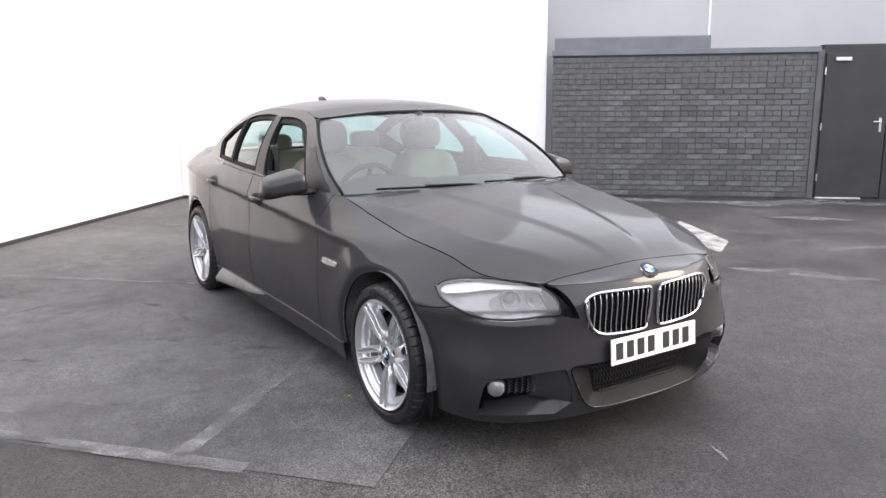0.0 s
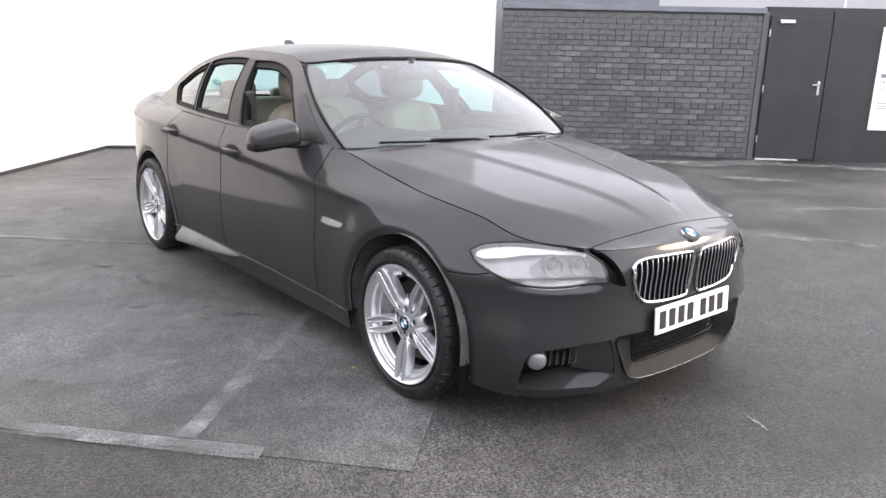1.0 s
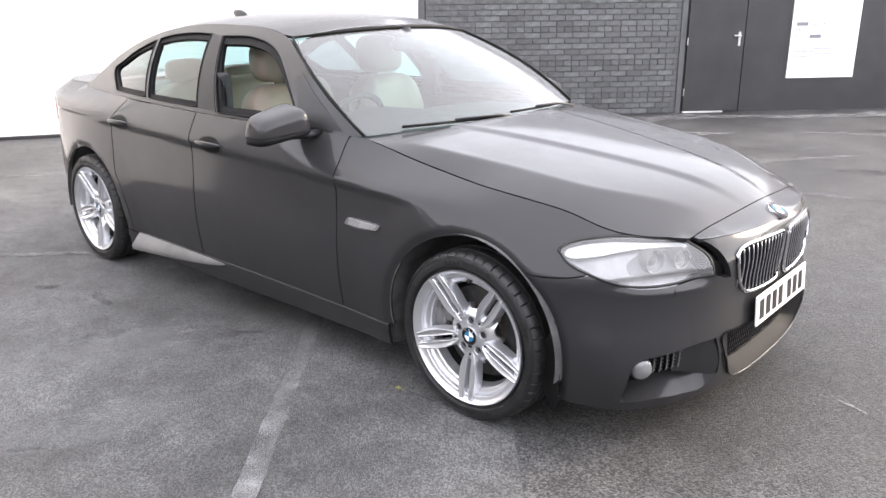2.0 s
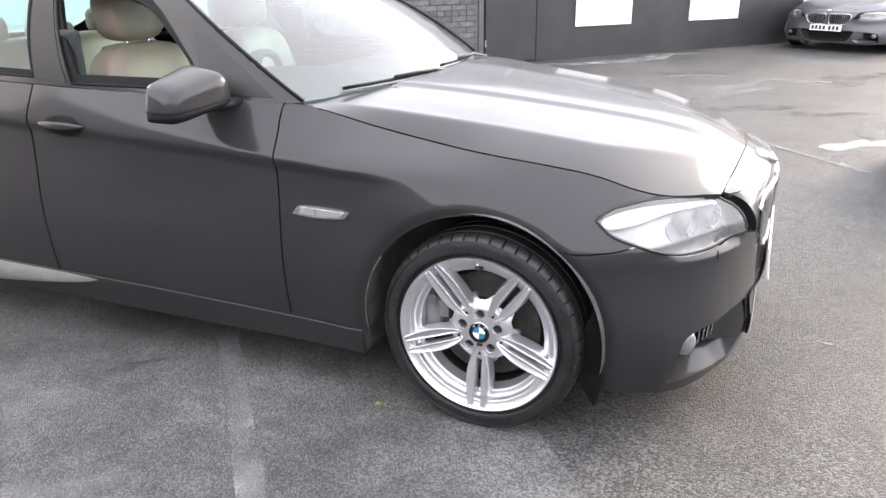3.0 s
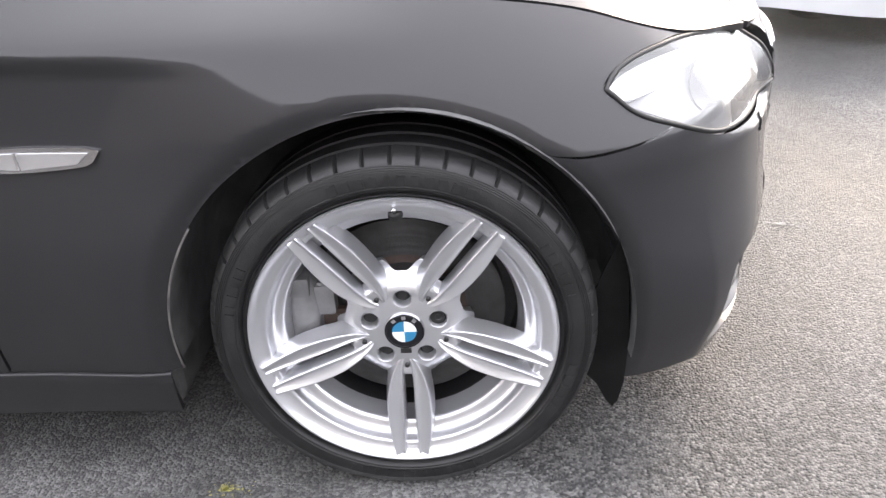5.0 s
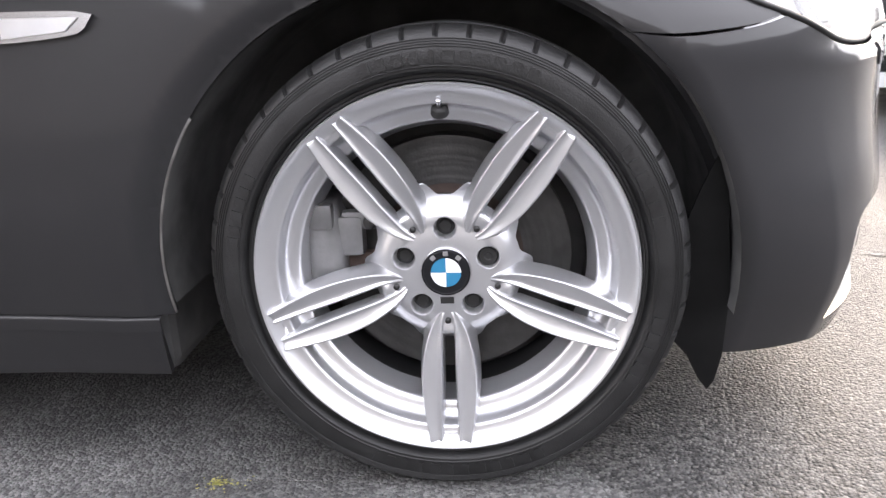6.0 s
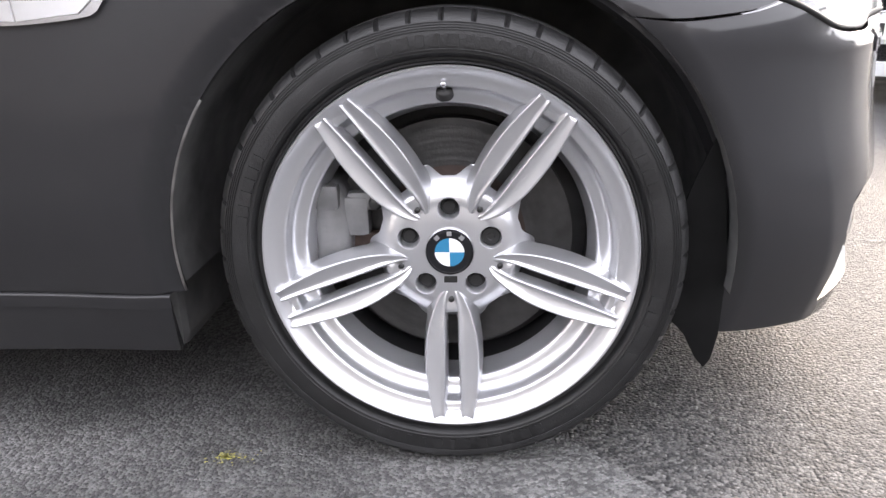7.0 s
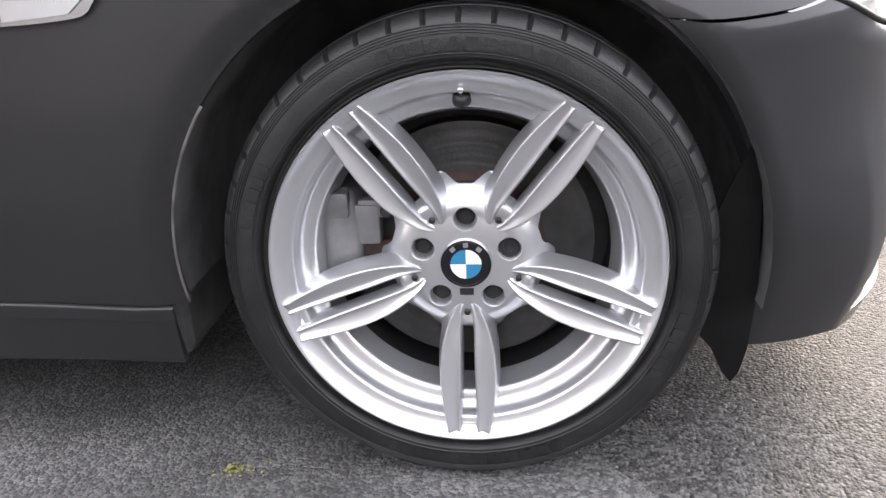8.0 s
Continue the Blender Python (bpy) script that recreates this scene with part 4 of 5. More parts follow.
    for r in ((0, 7) if not white else range(8)):
        z = 0.255 + r * 0.0165
        w = 0.25 + 0.05 * r / 7 if not white else 0.36
        pts = [(float(shell(np.array([sy(y, z)]), np.array([z]))[0][0]) - (0.035 if white else 0.052), y, z + 0.005 * (-1) ** i) for i, y in enumerate(np.linspace(-w, w, 49))]
        tube(pts, 0.0036, n=5, bm=bm)
    for i in range(33):
        y = -0.28 + 0.56 * i / 32
        pts = [(float(shell(np.array([sy(y, z)]), np.array([z]))[0][0]) - (0.034 if white else 0.051), y + 0.0045 * (-1) ** k, z) for k, z in enumerate(np.linspace(0.248, 0.378, 11))]
        tube(pts, 0.003, n=5, bm=bm)
    part("lower_grille", bm, black_plastic, car, "black mesh lower grille", smooth=True)
    lip = outline(on_nose([(-0.412, 0.33), (-0.385, 0.275), (-0.345, 0.228), (-0.28, 0.205), (0.0, 0.196), (0.28, 0.205), (0.345, 0.228), (0.385, 0.275), (0.412, 0.33)]), 0.03, False)
    a = np.array(lip)
    if not white:
        part("splitter_lip", tube(shell(a[:, 0], a[:, 1]) + np.array([0.010, 0, 0]), 0.0035, n=8), paint, car, "thin lip under the grille", smooth=True)
    for mir in (False, True):
        lp = left(fog_r) if mir else fog_r
        sg = 1 if mir else -1
        if white:
            a = np.array(lp)
            part("fog_frame", tube(shell(a[:, 0], a[:, 1]), 0.013, True, 8), paint, car, "raised white frame of the side opening", smooth=True)
        bk = panel("fog_recess", shell, lp, [], 0.04, trim_black, car, thick=0, lift=-0.10)
        e = 0.0015
        a = np.array(lp)
        p0 = shell(a[:, 0], a[:, 1])
        nr = np.cross(shell(a[:, 0] + e, a[:, 1]) - shell(a[:, 0] - e, a[:, 1]), shell(a[:, 0], a[:, 1] + e) - shell(a[:, 0], a[:, 1] - e))
        p1 = p0 - nr / np.linalg.norm(nr, axis=1)[:, None] * 0.10
        bm = bmesh.new()
        v0, v1 = ([bm.verts.new(p) for p in ps] for ps in (p0 - np.array([0.004, 0, 0]), p1))
        for i in range(len(v0)):
            j = (i + 1) % len(v0)
            bm.faces.new((v0[i], v0[j], v1[j], v1[i]))
        part("recess_wall", bm, trim_black, bk, smooth=True)
        fl = part("fog_lamp", lathe([(0, -0.016), (0.03, -0.013), (0.041, -0.004), (0.044, 0.006), (0.047, 0.03)], 32), lamp_bowl, car, "round front fog lamp", angle=60)
        ctr = shell(np.array([sy(0.712 * sg, 0.329)]), np.array([0.329]))[0] if not white else shell(np.array([sy(0.66 * sg, 0.395)]), np.array([0.395]))[0]
        fl.matrix_local = Matrix.Translation((ctr[0] - (0.020 if not white else 0.034), ctr[1] - (0.016 if not white else 0.026) * sg, ctr[2])) @ Matrix.Rotation(radians(90 + (36 if mir else -36)), 4, "Z") @ Matrix.Scale(0.86 if not white else 0.6, 4)
        part("fog_glass", lathe([(0, -0.0175), (0.03, -0.0145), (0.041, -0.0055)], 24), lamp_glass, fl, smooth=True)
        bm = bmesh.new()
        for i in range(6):
            for z in np.linspace(0.300, 0.378, 7):
                y = sg * ((0.545 if not white else 0.52) + 0.024 * i)
                q = shell(np.array([sy(y, z)]), np.array([z]))[0]
                tube([(q[0] - 0.055, y - 0.011, z), (q[0] - 0.055, y, z + 0.008), (q[0] - 0.055, y + 0.011, z)], 0.003, n=4, bm=bm)
        part("fog_mesh", bm, black_plastic, bk)
        if not white:
            bm = bmesh.new()
            rows = []
            for i in range(25):
                f = i / 24
                y = sg * (0.749 - 0.332 * f)
                k1, k2 = np.clip((f - 0.6) / 0.4, 0, 1), np.clip((f - 0.8) / 0.2, 0, 1)
                zt = 0.262 + 0.042 * min(1, f / 0.6) - 0.052 * k1          # top line, knee, then down to the tip
                zf = 0.213 - 0.012 * min(1, f / 0.8) + 0.048 * k2          # front edge
                line = []
                for z, out in ((zt - 0.010 - 0.03 * (1 - k1), -0.098), (zt - 0.028 * (1 - k1), -0.085 * (1 - k1)), (zf + 0.003, -0.006 + 0.007 * math.sin(math.pi * min(1, max(0, f - 0.25))) ), (zf - 0.003, -0.007 + 0.007 * math.sin(math.pi * min(1, max(0, f - 0.25)))), (zf - 0.022 * (1 - k2) - 0.002, -0.02)):
                    q = shell(np.array([sy(y, z)]), np.array([z]))[0]
                    line.append(bm.verts.new((q[0] + out * (1 - 0.6 * (f < 0.03)), q[1] + (sg * out * 0.5 * (1 - k1) if out < -0.03 else 0), z)))
                rows.append(line)
            for a, b in zip(rows, rows[1:]):
                for k in range(4):
                    bm.faces.new((a[k], a[k + 1], b[k + 1], b[k]))
            # painted cheek between the net and the grille's surround
            ck = bmesh.new()
            rows2 = []
            for v in np.linspace(0, 1, 9):
                line = []
                for y, dep in ((0.560, 0.062), (0.548, 0.060), (0.50, 0.034), (0.46, 0.014), (0.425, 0.002)):
                    z0 = 0.252 + 0.026 * np.clip((y - 0.425) / 0.12, 0, 1)
                    z = z0 + (0.402 - z0) * v
                    q = shell(np.array([sy(y * sg, z)]), np.array([z]))[0]
                    line.append(ck.verts.new((q[0] - dep, y * sg, z)))
                rows2.append(line)
            for a, b in zip(rows2, rows2[1:]):
                for k in range(4):
                    ck.faces.new((a[k], a[k + 1], b[k + 1], b[k]))
            part("recess_cheek", ck, paint, bk, smooth=True)
            part("splitter_blade", bm, paint, car, "angled splitter blade under the fog lamp", angle=40)
        # headlamp
        lp = left(lamp_loop) if mir else lamp_loop
        hs = panel("headlamp", shell, lp, [], 0.016, lamp_silver if white else lamp_shell, car, "clear headlamp with two round projectors", thick=0, lift=-0.048)
        panel("lamp_cover", shell, lp, [], 0.02, lamp_glass, hs, thick=0.0, lift=0.001)
        a = np.array(lp)
        part("lamp_seal", tube(shell(a[:, 0], a[:, 1]) - np.array([0.001, 0, 0]), 0.0048, True, 6), seal, hs, smooth=True)
        gap = outline(on_nose([(-0.535, 0.744), (-0.50, 0.749), (-0.40, 0.64), (-0.375, 0.595), (-0.49, 0.605)]), 0.02)
        panel("lamp_gap", shell, left(gap) if mir else gap, [], 0.03, trim_black, hs, "dark recess beside the lamp", thick=0, lift=-0.03)
        bez = outline(on_nose([(-0.502, 0.724), (-0.58, 0.730), (-0.67, 0.718), (-0.712, 0.685), (-0.69, 0.638), (-0.58, 0.628), (-0.49, 0.640)]), 0.02)
        panel("lamp_bezel", shell, left(bez) if mir else bez, [], 0.03, lamp_grey, hs, "grey bezel round the projectors", thick=0.004, lift=-0.045)
        for y, z, r in ((0.640, 0.678, 0.042), (0.552, 0.680, 0.037)):
            q = shell(np.array([sy(y * sg, z)]), np.array([z]))[0]
            rot = Matrix.Translation((q[0] - 0.038, q[1] - sg * 0.016, q[2])) @ Matrix.Rotation(radians(90 + (22 if mir else -22)), 4, "Z")
            rg = part("lamp_ring", lathe([(r, 0.03), (r, -0.012), (r * 0.96, -0.018), (r * 0.84, -0.016), (r * 0.74, 0.012)], 40), lamp_bowl if not white else lamp_silver, hs, "projector ring", angle=50)
            rg.matrix_local = rot
            part("projector", lathe([(0, -0.004), (r * 0.4, 0.0), (r * 0.66, 0.012), (r * 0.74, 0.022)], 32), badge_black if white else lamp_grey, rg, smooth=True)
        strip = outline(to_s([(0.350, 0.733), (0.40, 0.750), (0.47, 0.756), (0.56, 0.749)]) + on_nose([(-0.526, 0.740), (-0.52, 0.726), (-0.58, 0.732)]) + to_s([(0.52, 0.732), (0.45, 0.718), (0.38, 0.708), (0.350, 0.716)]), 0.015)
        panel("lamp_strip", shell, left(strip) if mir else strip, [], 0.02, smoke_pale, hs, "pale light strip along the lamp's top", thick=0.01, lift=-0.02)
        # washer flap on the bumper under the lamp
        fl2 = [(sy(y * 1.0, z), z) for y, z in rounded(-0.62, -0.53, 0.572, 0.605, 0.012, 4)]
        panel("washer_flap", shell, left(fl2) if mir else fl2, [], 0.03, paint, car, thick=0.004, lift=0.0025)

        # side repeater, handles, mirror
        rep = outline([(-0.632, 0.664, 1), (-0.55, 0.659), (-0.44, 0.668), (-0.418, 0.690, 1), (-0.45, 0.695), (-0.60, 0.694)], 0.012)
        rep = [(p[0] - X0, p[1]) for p in rep]
        rp = panel("side_repeater", shell, left(rep) if mir else rep, [], 0.012, chrome, car, "chrome leaf-shaped side indicator", thick=0.008, lift=0.006)
        for rl in ([(-0.606, 0.668, 1), (-0.545, 0.664, 1), (-0.548, 0.689, 1), (-0.598, 0.689, 1)], [(-0.540, 0.664, 1), (-0.455, 0.671, 1), (-0.436, 0.687, 1), (-0.543, 0.689, 1)]):
            rin = [(p[0] - X0, p[1]) for p in outline(rl, 0.012)]
            panel("repeater_lens", shell, left(rin) if mir else rin, [], 0.012, lamp_silver, rp, "silver facet of the indicator", thick=0.003, lift=0.0085)
        for hx, hz in ((-1.605, 0.875), (-2.49, 0.905)):
            cup = [(hx - X0 + 0.092 * math.cos(a), hz + 0.040 * math.sin(a)) for a in np.linspace(0, 2 * math.pi, 28, endpoint=False)]
            panel("handle_cup", shell, left(cup) if mir else cup, [], 0.015, trim_black, car, thick=0.0, lift=0.0015)
            yb = -float(shell(np.array([hx - X0]), np.array([hz]))[0][1])
            q = Vector((hx, sg * (yb + 0.02), hz + 0.008))
            part("door_handle", blob(0.112, 0.013, 0.012, 0.7, 0.55, 24, 10, lambda p: Vector((p.x, p.y * (1 - 0.3 * abs(p.x) / 0.11) - sg * 0.012 * (p.x / 0.11) ** 2, p.z * (1.15 - 0.5 * (p.x / 0.112) ** 2))), Matrix.Translation(q)), paint, car, smooth=True)

        def mir_shape(p):
            k = (p.x + 0.085) / 0.17                        # 0 at the glass, 1 at the front
            out = (sg * p.y / 0.118 + 1) / 2                # 0 at the door, 1 at the tip
            z = p.z * (1.0 - 0.30 * k * k) * (1.06 - 0.34 * out) if p.z > 0 else p.z * 0.12
            return Vector((p.x * (1.05 - 0.25 * out) - 0.14 * sg * p.y, p.y * (1 - 0.12 * max(0, p.z) / 0.09), z - 0.020 * out))

        def mir_base(p):
            out = (sg * p.y / 0.118 + 1) / 2
            return Vector((p.x * (1.05 - 0.25 * out) - 0.14 * sg * p.y, p.y, p.z * (0.6 + 0.7 * out) - 0.020 * out - 0.010 * out))
        mir_at = Matrix.Translation((-0.95, sg * (0.985 if sg < 0 else 0.95), 1.022))
        mh = part("door_mirror", blob(0.085, 0.118, 0.102, 0.36, 0.42, 36, 22, mir_shape, mir_at), paint, car, "door mirror in body colour", smooth=True)
        part("mirror_base", blob(0.084, 0.117, 0.017, 0.4, 0.42, 28, 10, mir_base, mir_at @ Matrix.Translation((0, 0, -0.012))), trim_black, mh, "black lower edge of the mirror", smooth=True)
        part("mirror_arm", tube([(-0.93, sg * 0.95, 0.992), (-0.90, sg * 0.88, 0.99), (-0.88, sg * 0.82, 0.995)], 0.028, n=10, flat=0.6), black_plastic, mh, smooth=True)
        part("mirror_glass", blob(0.004, 0.080, 0.034, 0.4, 0.5, 20, 10, lambda p: Vector((p.x - 0.12 * sg * p.y, p.y, p.z)), Matrix.Translation((-1.018, sg * (0.985 if sg < 0 else 0.95), 1.043))), chrome, mh, smooth=True)

        # wheel arch lining
        for cx in (0.0, -WHEELBASE):
            bm = bmesh.new()
            rows = [[bm.verts.new((cx + ARCH_X + 0.390 * math.cos(a), sg * y, HUB_Z + 0.390 * math.sin(a))) for a in np.linspace(-0.15 if cx == 0 else 0.1, math.pi + 0.12, 40)] for y in (0.925 - 0.02, 0.75, 0.55)]
            for i in range(2):
                for k in range(39):
                    bm.faces.new((rows[i][k], rows[i][k + 1], rows[i + 1][k + 1], rows[i + 1][k]))
            bm.faces.new(rows[2])
            part("arch_liner", bm, liner_black, car, "dark wheel arch lining", smooth=True)
        # flap ahead of and behind the front wheel
        flap = [(0.356, 0.49), (0.372, 0.44), (0.384, 0.30), (0.380, 0.205), (0.372, 0.165), (0.363, 0.152), (0.350, 0.168), (0.332, 0.205), (0.302, 0.240), (0.272, 0.262), (0.300, 0.34), (0.335, 0.44)]
        bm = bmesh.new()
        rows = [[bm.verts.new((x - dx, sg * (y - 0.02 * max(0, 0.25 - z)), z)) for x, z in flap] for y, dx in ((0.874, 0.0), (0.870, 0.0))]
        for a, b in zip(rows, rows[1:]):
            for k in range(len(flap)):
                bm.faces.new((a[k], a[(k + 1) % len(flap)], b[(k + 1) % len(flap)], b[k]))
        bm.faces.new(rows[0])
        bm.faces.new(rows[-1][::-1])
        part("arch_flap", bm, flap_black, car, "black pointed flap ahead of the wheel", angle=40)
        if style == "dark":
            edge = [shell(np.array([p[0]]), np.array([p[1]]))[0] for p in to_s(arch_line(0, math.pi - 0.62, math.pi + 0.13, n=20))]
            part("worn_edge", tube([(q[0] + 0.003, (q[1] if sg < 0 else -q[1]) + sg * 0.003, q[2]) for q in edge], 0.0021, n=6), worn_grey, car, "pale scuffed edge of the wheel arch", smooth=True)

    # bonnet
    xs = np.linspace(-0.655, 0.585, 46)
    bl = [(x, -float(EDGE(x)) + 0.004) for x in xs]
    bl += [(float(shut_x(y)) - 0.0018, y) for y in np.linspace(-0.52, 0.52, 53)]
    bl += [(x, float(EDGE(x)) - 0.004) for x in xs[::-1]]
    bl += outline([(-0.655, 0.76), (-0.622, 0.68), (-0.53, 0.4), (-0.49, 0.0), (-0.53, -0.4), (-0.622, -0.68), (-0.655, -0.76)], 0.04, False)[1:-1]
    panel("bonnet", bonnet, bl, [], 0.0115 * coarse, paint, car, "bonnet with two raised ridges", lift=0.002)
    npl = [(float(shut_x(y)) + 0.0018, y) for y in np.linspace(-0.482, 0.482, 49)]
    npl += [(float(front_x(abs(y))) + 0.0005, y) for y in np.linspace(0.478, -0.478, 65)]
    panel("nose_panel", bonnet, npl, [], 0.0115 * coarse, paint, car, "nose panel between bonnet and grilles", lift=0.002)
    disc_badge("bonnet_badge", car, Matrix.Translation((0.746, 0, 0.7595)) @ Matrix.Rotation(radians(90), 4, "Z") @ Matrix.Rotation(radians(-62), 4, "X"), 0.041, "round bonnet badge")
    # scuttle under the screen
    bm = bmesh.new()
    rows = []
    for u in np.linspace(-0.97, 0.97, 25):
        p = screen(np.array([u]), np.array([0.02]))[0]
        rows.append((bm.verts.new((p[0] - 0.02, p[1], p[2] - 0.012)), bm.verts.new((p[0] + 0.09 - 0.05 * u**4, p[1], p[2] - 0.03 - 0.022 * u**4))))
    for a, b in zip(rows, rows[1:]):
        bm.faces.new((a[0], b[0], b[1], a[1]))
    part("scuttle", bm, black_plastic, car, "black scuttle panel", smooth=True)
    number_plate(car, Matrix.Translation((0.800, 0, 0.449)) @ Matrix.Rotation(radians(90), 4, "Z") @ Matrix.Rotation(radians(-4), 4, "X"), 3)

    # glasshouse
    if not roadster:
        side = outline([(-0.66, 0.993, 1), (-0.80, 1.085), (-1.0, 1.205), (-1.2, 1.315), (-1.33, 1.372), (-1.5, float(f_rail(-1.5)))], 0.03, False)
        side += [(x, float(f_rail(x))) for x in np.linspace(-1.55, -3.33, 44)]
        side += [(x, float(f_top(x)) + 0.001) for x in np.linspace(-3.36, -0.70, 60)]
        wins = [outline([(-1.59, 1.022, 1), (-1.02, 1.026, 1), (-1.055, 1.09), (-1.17, 1.195), (-1.30, 1.29), (-1.42, 1.338), (-1.60, 1.366), (-1.815, 1.366, 1)], 0.03),
                outline([(-1.78, 1.037, 1), (-1.935, 1.375, 1), (-2.10, 1.377), (-2.30, 1.365), (-2.435, 1.343, 1), (-2.285, 1.046, 1)], 0.03),
                outline([(-2.325, 1.05, 1), (-2.475, 1.334, 1), (-2.66, 1.275), (-2.80, 1.21), (-2.885, 1.16), (-2.75, 1.055, 1)], 0.03)]
        sail = outline([(-1.005, 1.016, 1), (-0.755, 1.008, 1), (-0.86, 1.085), (-0.985, 1.165), (-1.085, 1.225), (-1.10, 1.195), (-1.045, 1.12), (-1.01, 1.06)], 0.03)
        for surf, fl in ((cabin, False), (cabin_left, True)):
            panel("mirror_sail", surf, sail, [], 0.03, black_plastic, car, "black corner panel behind the mirror", thick=0.004, lift=0.003, flip=fl)
            panel("cabin_side", surf, side, wins, 0.03, paint, car, "roof rail and pillars", thick=0.03, flip=fl)
            cov = outline([(-1.612, 1.024, 1), (-1.826, 1.366, 1), (-1.920, 1.372, 1), (-1.765, 1.036, 1)], 0.03)
            panel("pillar_cover", surf, cov, [], 0.04, gloss_black, car, "black cover on the middle pillar", thick=0.003, lift=0.003, flip=fl)
            for k, w in enumerate(wins):
                if k == 0 and not fl and not white:
                    pass        # the driver's window is down
                else:
                    panel("side_window", surf, w, [], 0.05, dark_glass if k == 2 else clear_glass, car, "tinted side window", thick=0, lift=-0.014, flip=fl)
                a = np.array(w)
                part("window_trim", tube(surf(a[:, 0], a[:, 1]), 0.0048, True, 8), trim_black, car, smooth=True)
                c, hw = (a.max(0) + a.min(0)) / 2, (a.max(0) - a.min(0)) / 2
                inner = [tuple(c + (p - c) * (1 - (0.034 if k == 0 else 0.026) / hw)) for p in a]
                panel("window_frame", surf, w, [inner], 0.05, trim_black, car, "black inner frame of the window", thick=0.02, lift=-0.006, flip=fl)
        rf = outline([(-1.31, -0.60), (-1.215, -0.35), (-1.18, 0.0), (-1.215, 0.35), (-1.31, 0.60)], 0.04, False)
        rfx = np.linspace(-1.36, -2.66, 36)

        def half(x):
            dz = float(f_rail(x)) - float(f_top(x))
            return float(f_topw(x)) - 0.33 * dz - 0.85 * dz * dz
        rf += [(x, half(x) - 0.001) for x in rfx]
        rf += [(-2.70 + 0.0, y) for y in np.linspace(half(-2.66) - 0.02, -half(-2.66) + 0.02, 24)]
        rf += [(x, -half(x) + 0.001) for x in rfx[::-1]]
        panel("roof", roof, rf, [], 0.035, paint, car, "roof skin")
        ws = dense([(-0.985, 0.0), (0.985, 0.0), (0.985, 0.985), (-0.985, 0.985)], 0.06)
        panel("windscreen", screen, ws, [], 0.06, screen_glass, car, "curved windscreen", thick=0, lift=-0.004)
        e = [tuple(screen(np.array([u]), np.array([v]))[0]) for u, v in [(-1, t) for t in np.linspace(0, 1, 14)] + [(t, 1) for t in np.linspace(-0.95, 0.95, 18)] + [(1, t) for t in np.linspace(1, 0, 14)]]
        part("windscreen_seal", tube(e, 0.007, n=6), trim_black, car, smooth=True)
        panel("rear_window", rear_screen, dense([(-1, 0.0), (1, 0.0), (1, 1), (-1, 1)], 0.08), [], 0.08, clear_glass, car, "rear window", thick=0, flip=True)
        part("roof_aerial", blob(0.065, 0.018, 0.03, 0.8, 0.7, 20, 10, lambda p: Vector((p.x - 0.9 * p.z, p.y * (1 - 8 * max(0, p.z)), p.z)), Matrix.Translation((-2.60, 0, 1.462))), paint, car, "shark-fin aerial", smooth=True)
    lid = [tuple(shell(np.array([q]), np.array([1.050]))[0][:2]) for q in np.linspace(-3.26, S_END + 0.03, 30)]
    lid = [(x, y + 0.003) for x, y in lid if y < -0.02]
    panel("boot_lid", deck, dense(lid + [(x, -y) for x, y in lid[::-1]], 0.05), [], 0.05, paint, car, "boot lid", flip=False)
    tl = outline([(-3.62, 0.90), (-3.64, 0.80), (-3.95, 0.76), (-4.2, 0.77), (-4.2, 0.92), (-3.9, 0.945)], 0.03)
    for lp in (tl, left(tl)):
        panel("tail_lamp", shell, lp, [], 0.03, red_lamp, car, "red tail lamp", thick=0.01, lift=0.006)
    # wipers
    for y0, y1 in ((-0.60, 0.02), (0.05, 0.55)):
        pts = []
        for t in np.linspace(0, 1, 8):
            y = y0 + (y1 - y0) * t
            q = screen(np.array([y / 0.78]), np.array([0.005 + 0.02 * (1 - t)]))[0]
            pts.append((q[0] + 0.006, q[1], q[2] + 0.006))
        wb = part("wiper", tube(pts, 0.0042, n=6, flat=1.5), trim_black, car, "black wiper blade", smooth=True)
        part("wiper_arm", tube([(pts[3][0] + 0.004, pts[3][1], pts[3][2] + 0.009), (pts[6][0] + 0.02, pts[6][1], pts[6][2] + 0.01), (pts[7][0] + 0.05, pts[7][1] + 0.06, pts[7][2] - 0.012)], 0.006, n=6), black_plastic, wb, smooth=True)

    # floor pan, cabin
    bm = bmesh.new()
    block(-4.0, 0.56, -0.53, 0.53, 0.17, 0.42, 0.03, bm)
    block(-2.50, -0.42, -0.85, 0.85, 0.165, 0.42, 0.02, bm)
    block(-0.43, 0.58, -0.50, 0.50, 0.42, 0.66, 0.03, bm)
    block(-3.9, -3.40, -0.55, 0.55, 0.28, 0.9, 0.05, bm)
    part("floor_pan", bm, liner_black, car, "dark underbody")
    db = part("dashboard", blob(0.30, 0.74, 0.13, 0.5, 0.35, 40, 14, lambda p: Vector((p.x, p.y, p.z + 0.05 * math.exp(-((p.y + 0.37) / 0.2) ** 2) * (p.z > 0))), Matrix.Translation((-0.88, 0, 0.87))), dash_dark, car, "dark dashboard", smooth=True)
    wheel_pts = [(0.19 * math.cos(a), 0.19 * math.sin(a), 0) for a in np.linspace(0, 2 * math.pi, 40, endpoint=False)]
    st = part("steering_wheel", tube(wheel_pts, 0.016, True, 8, up=(0, 0, 1)), dash_dark, car, "dark steering wheel", smooth=True)
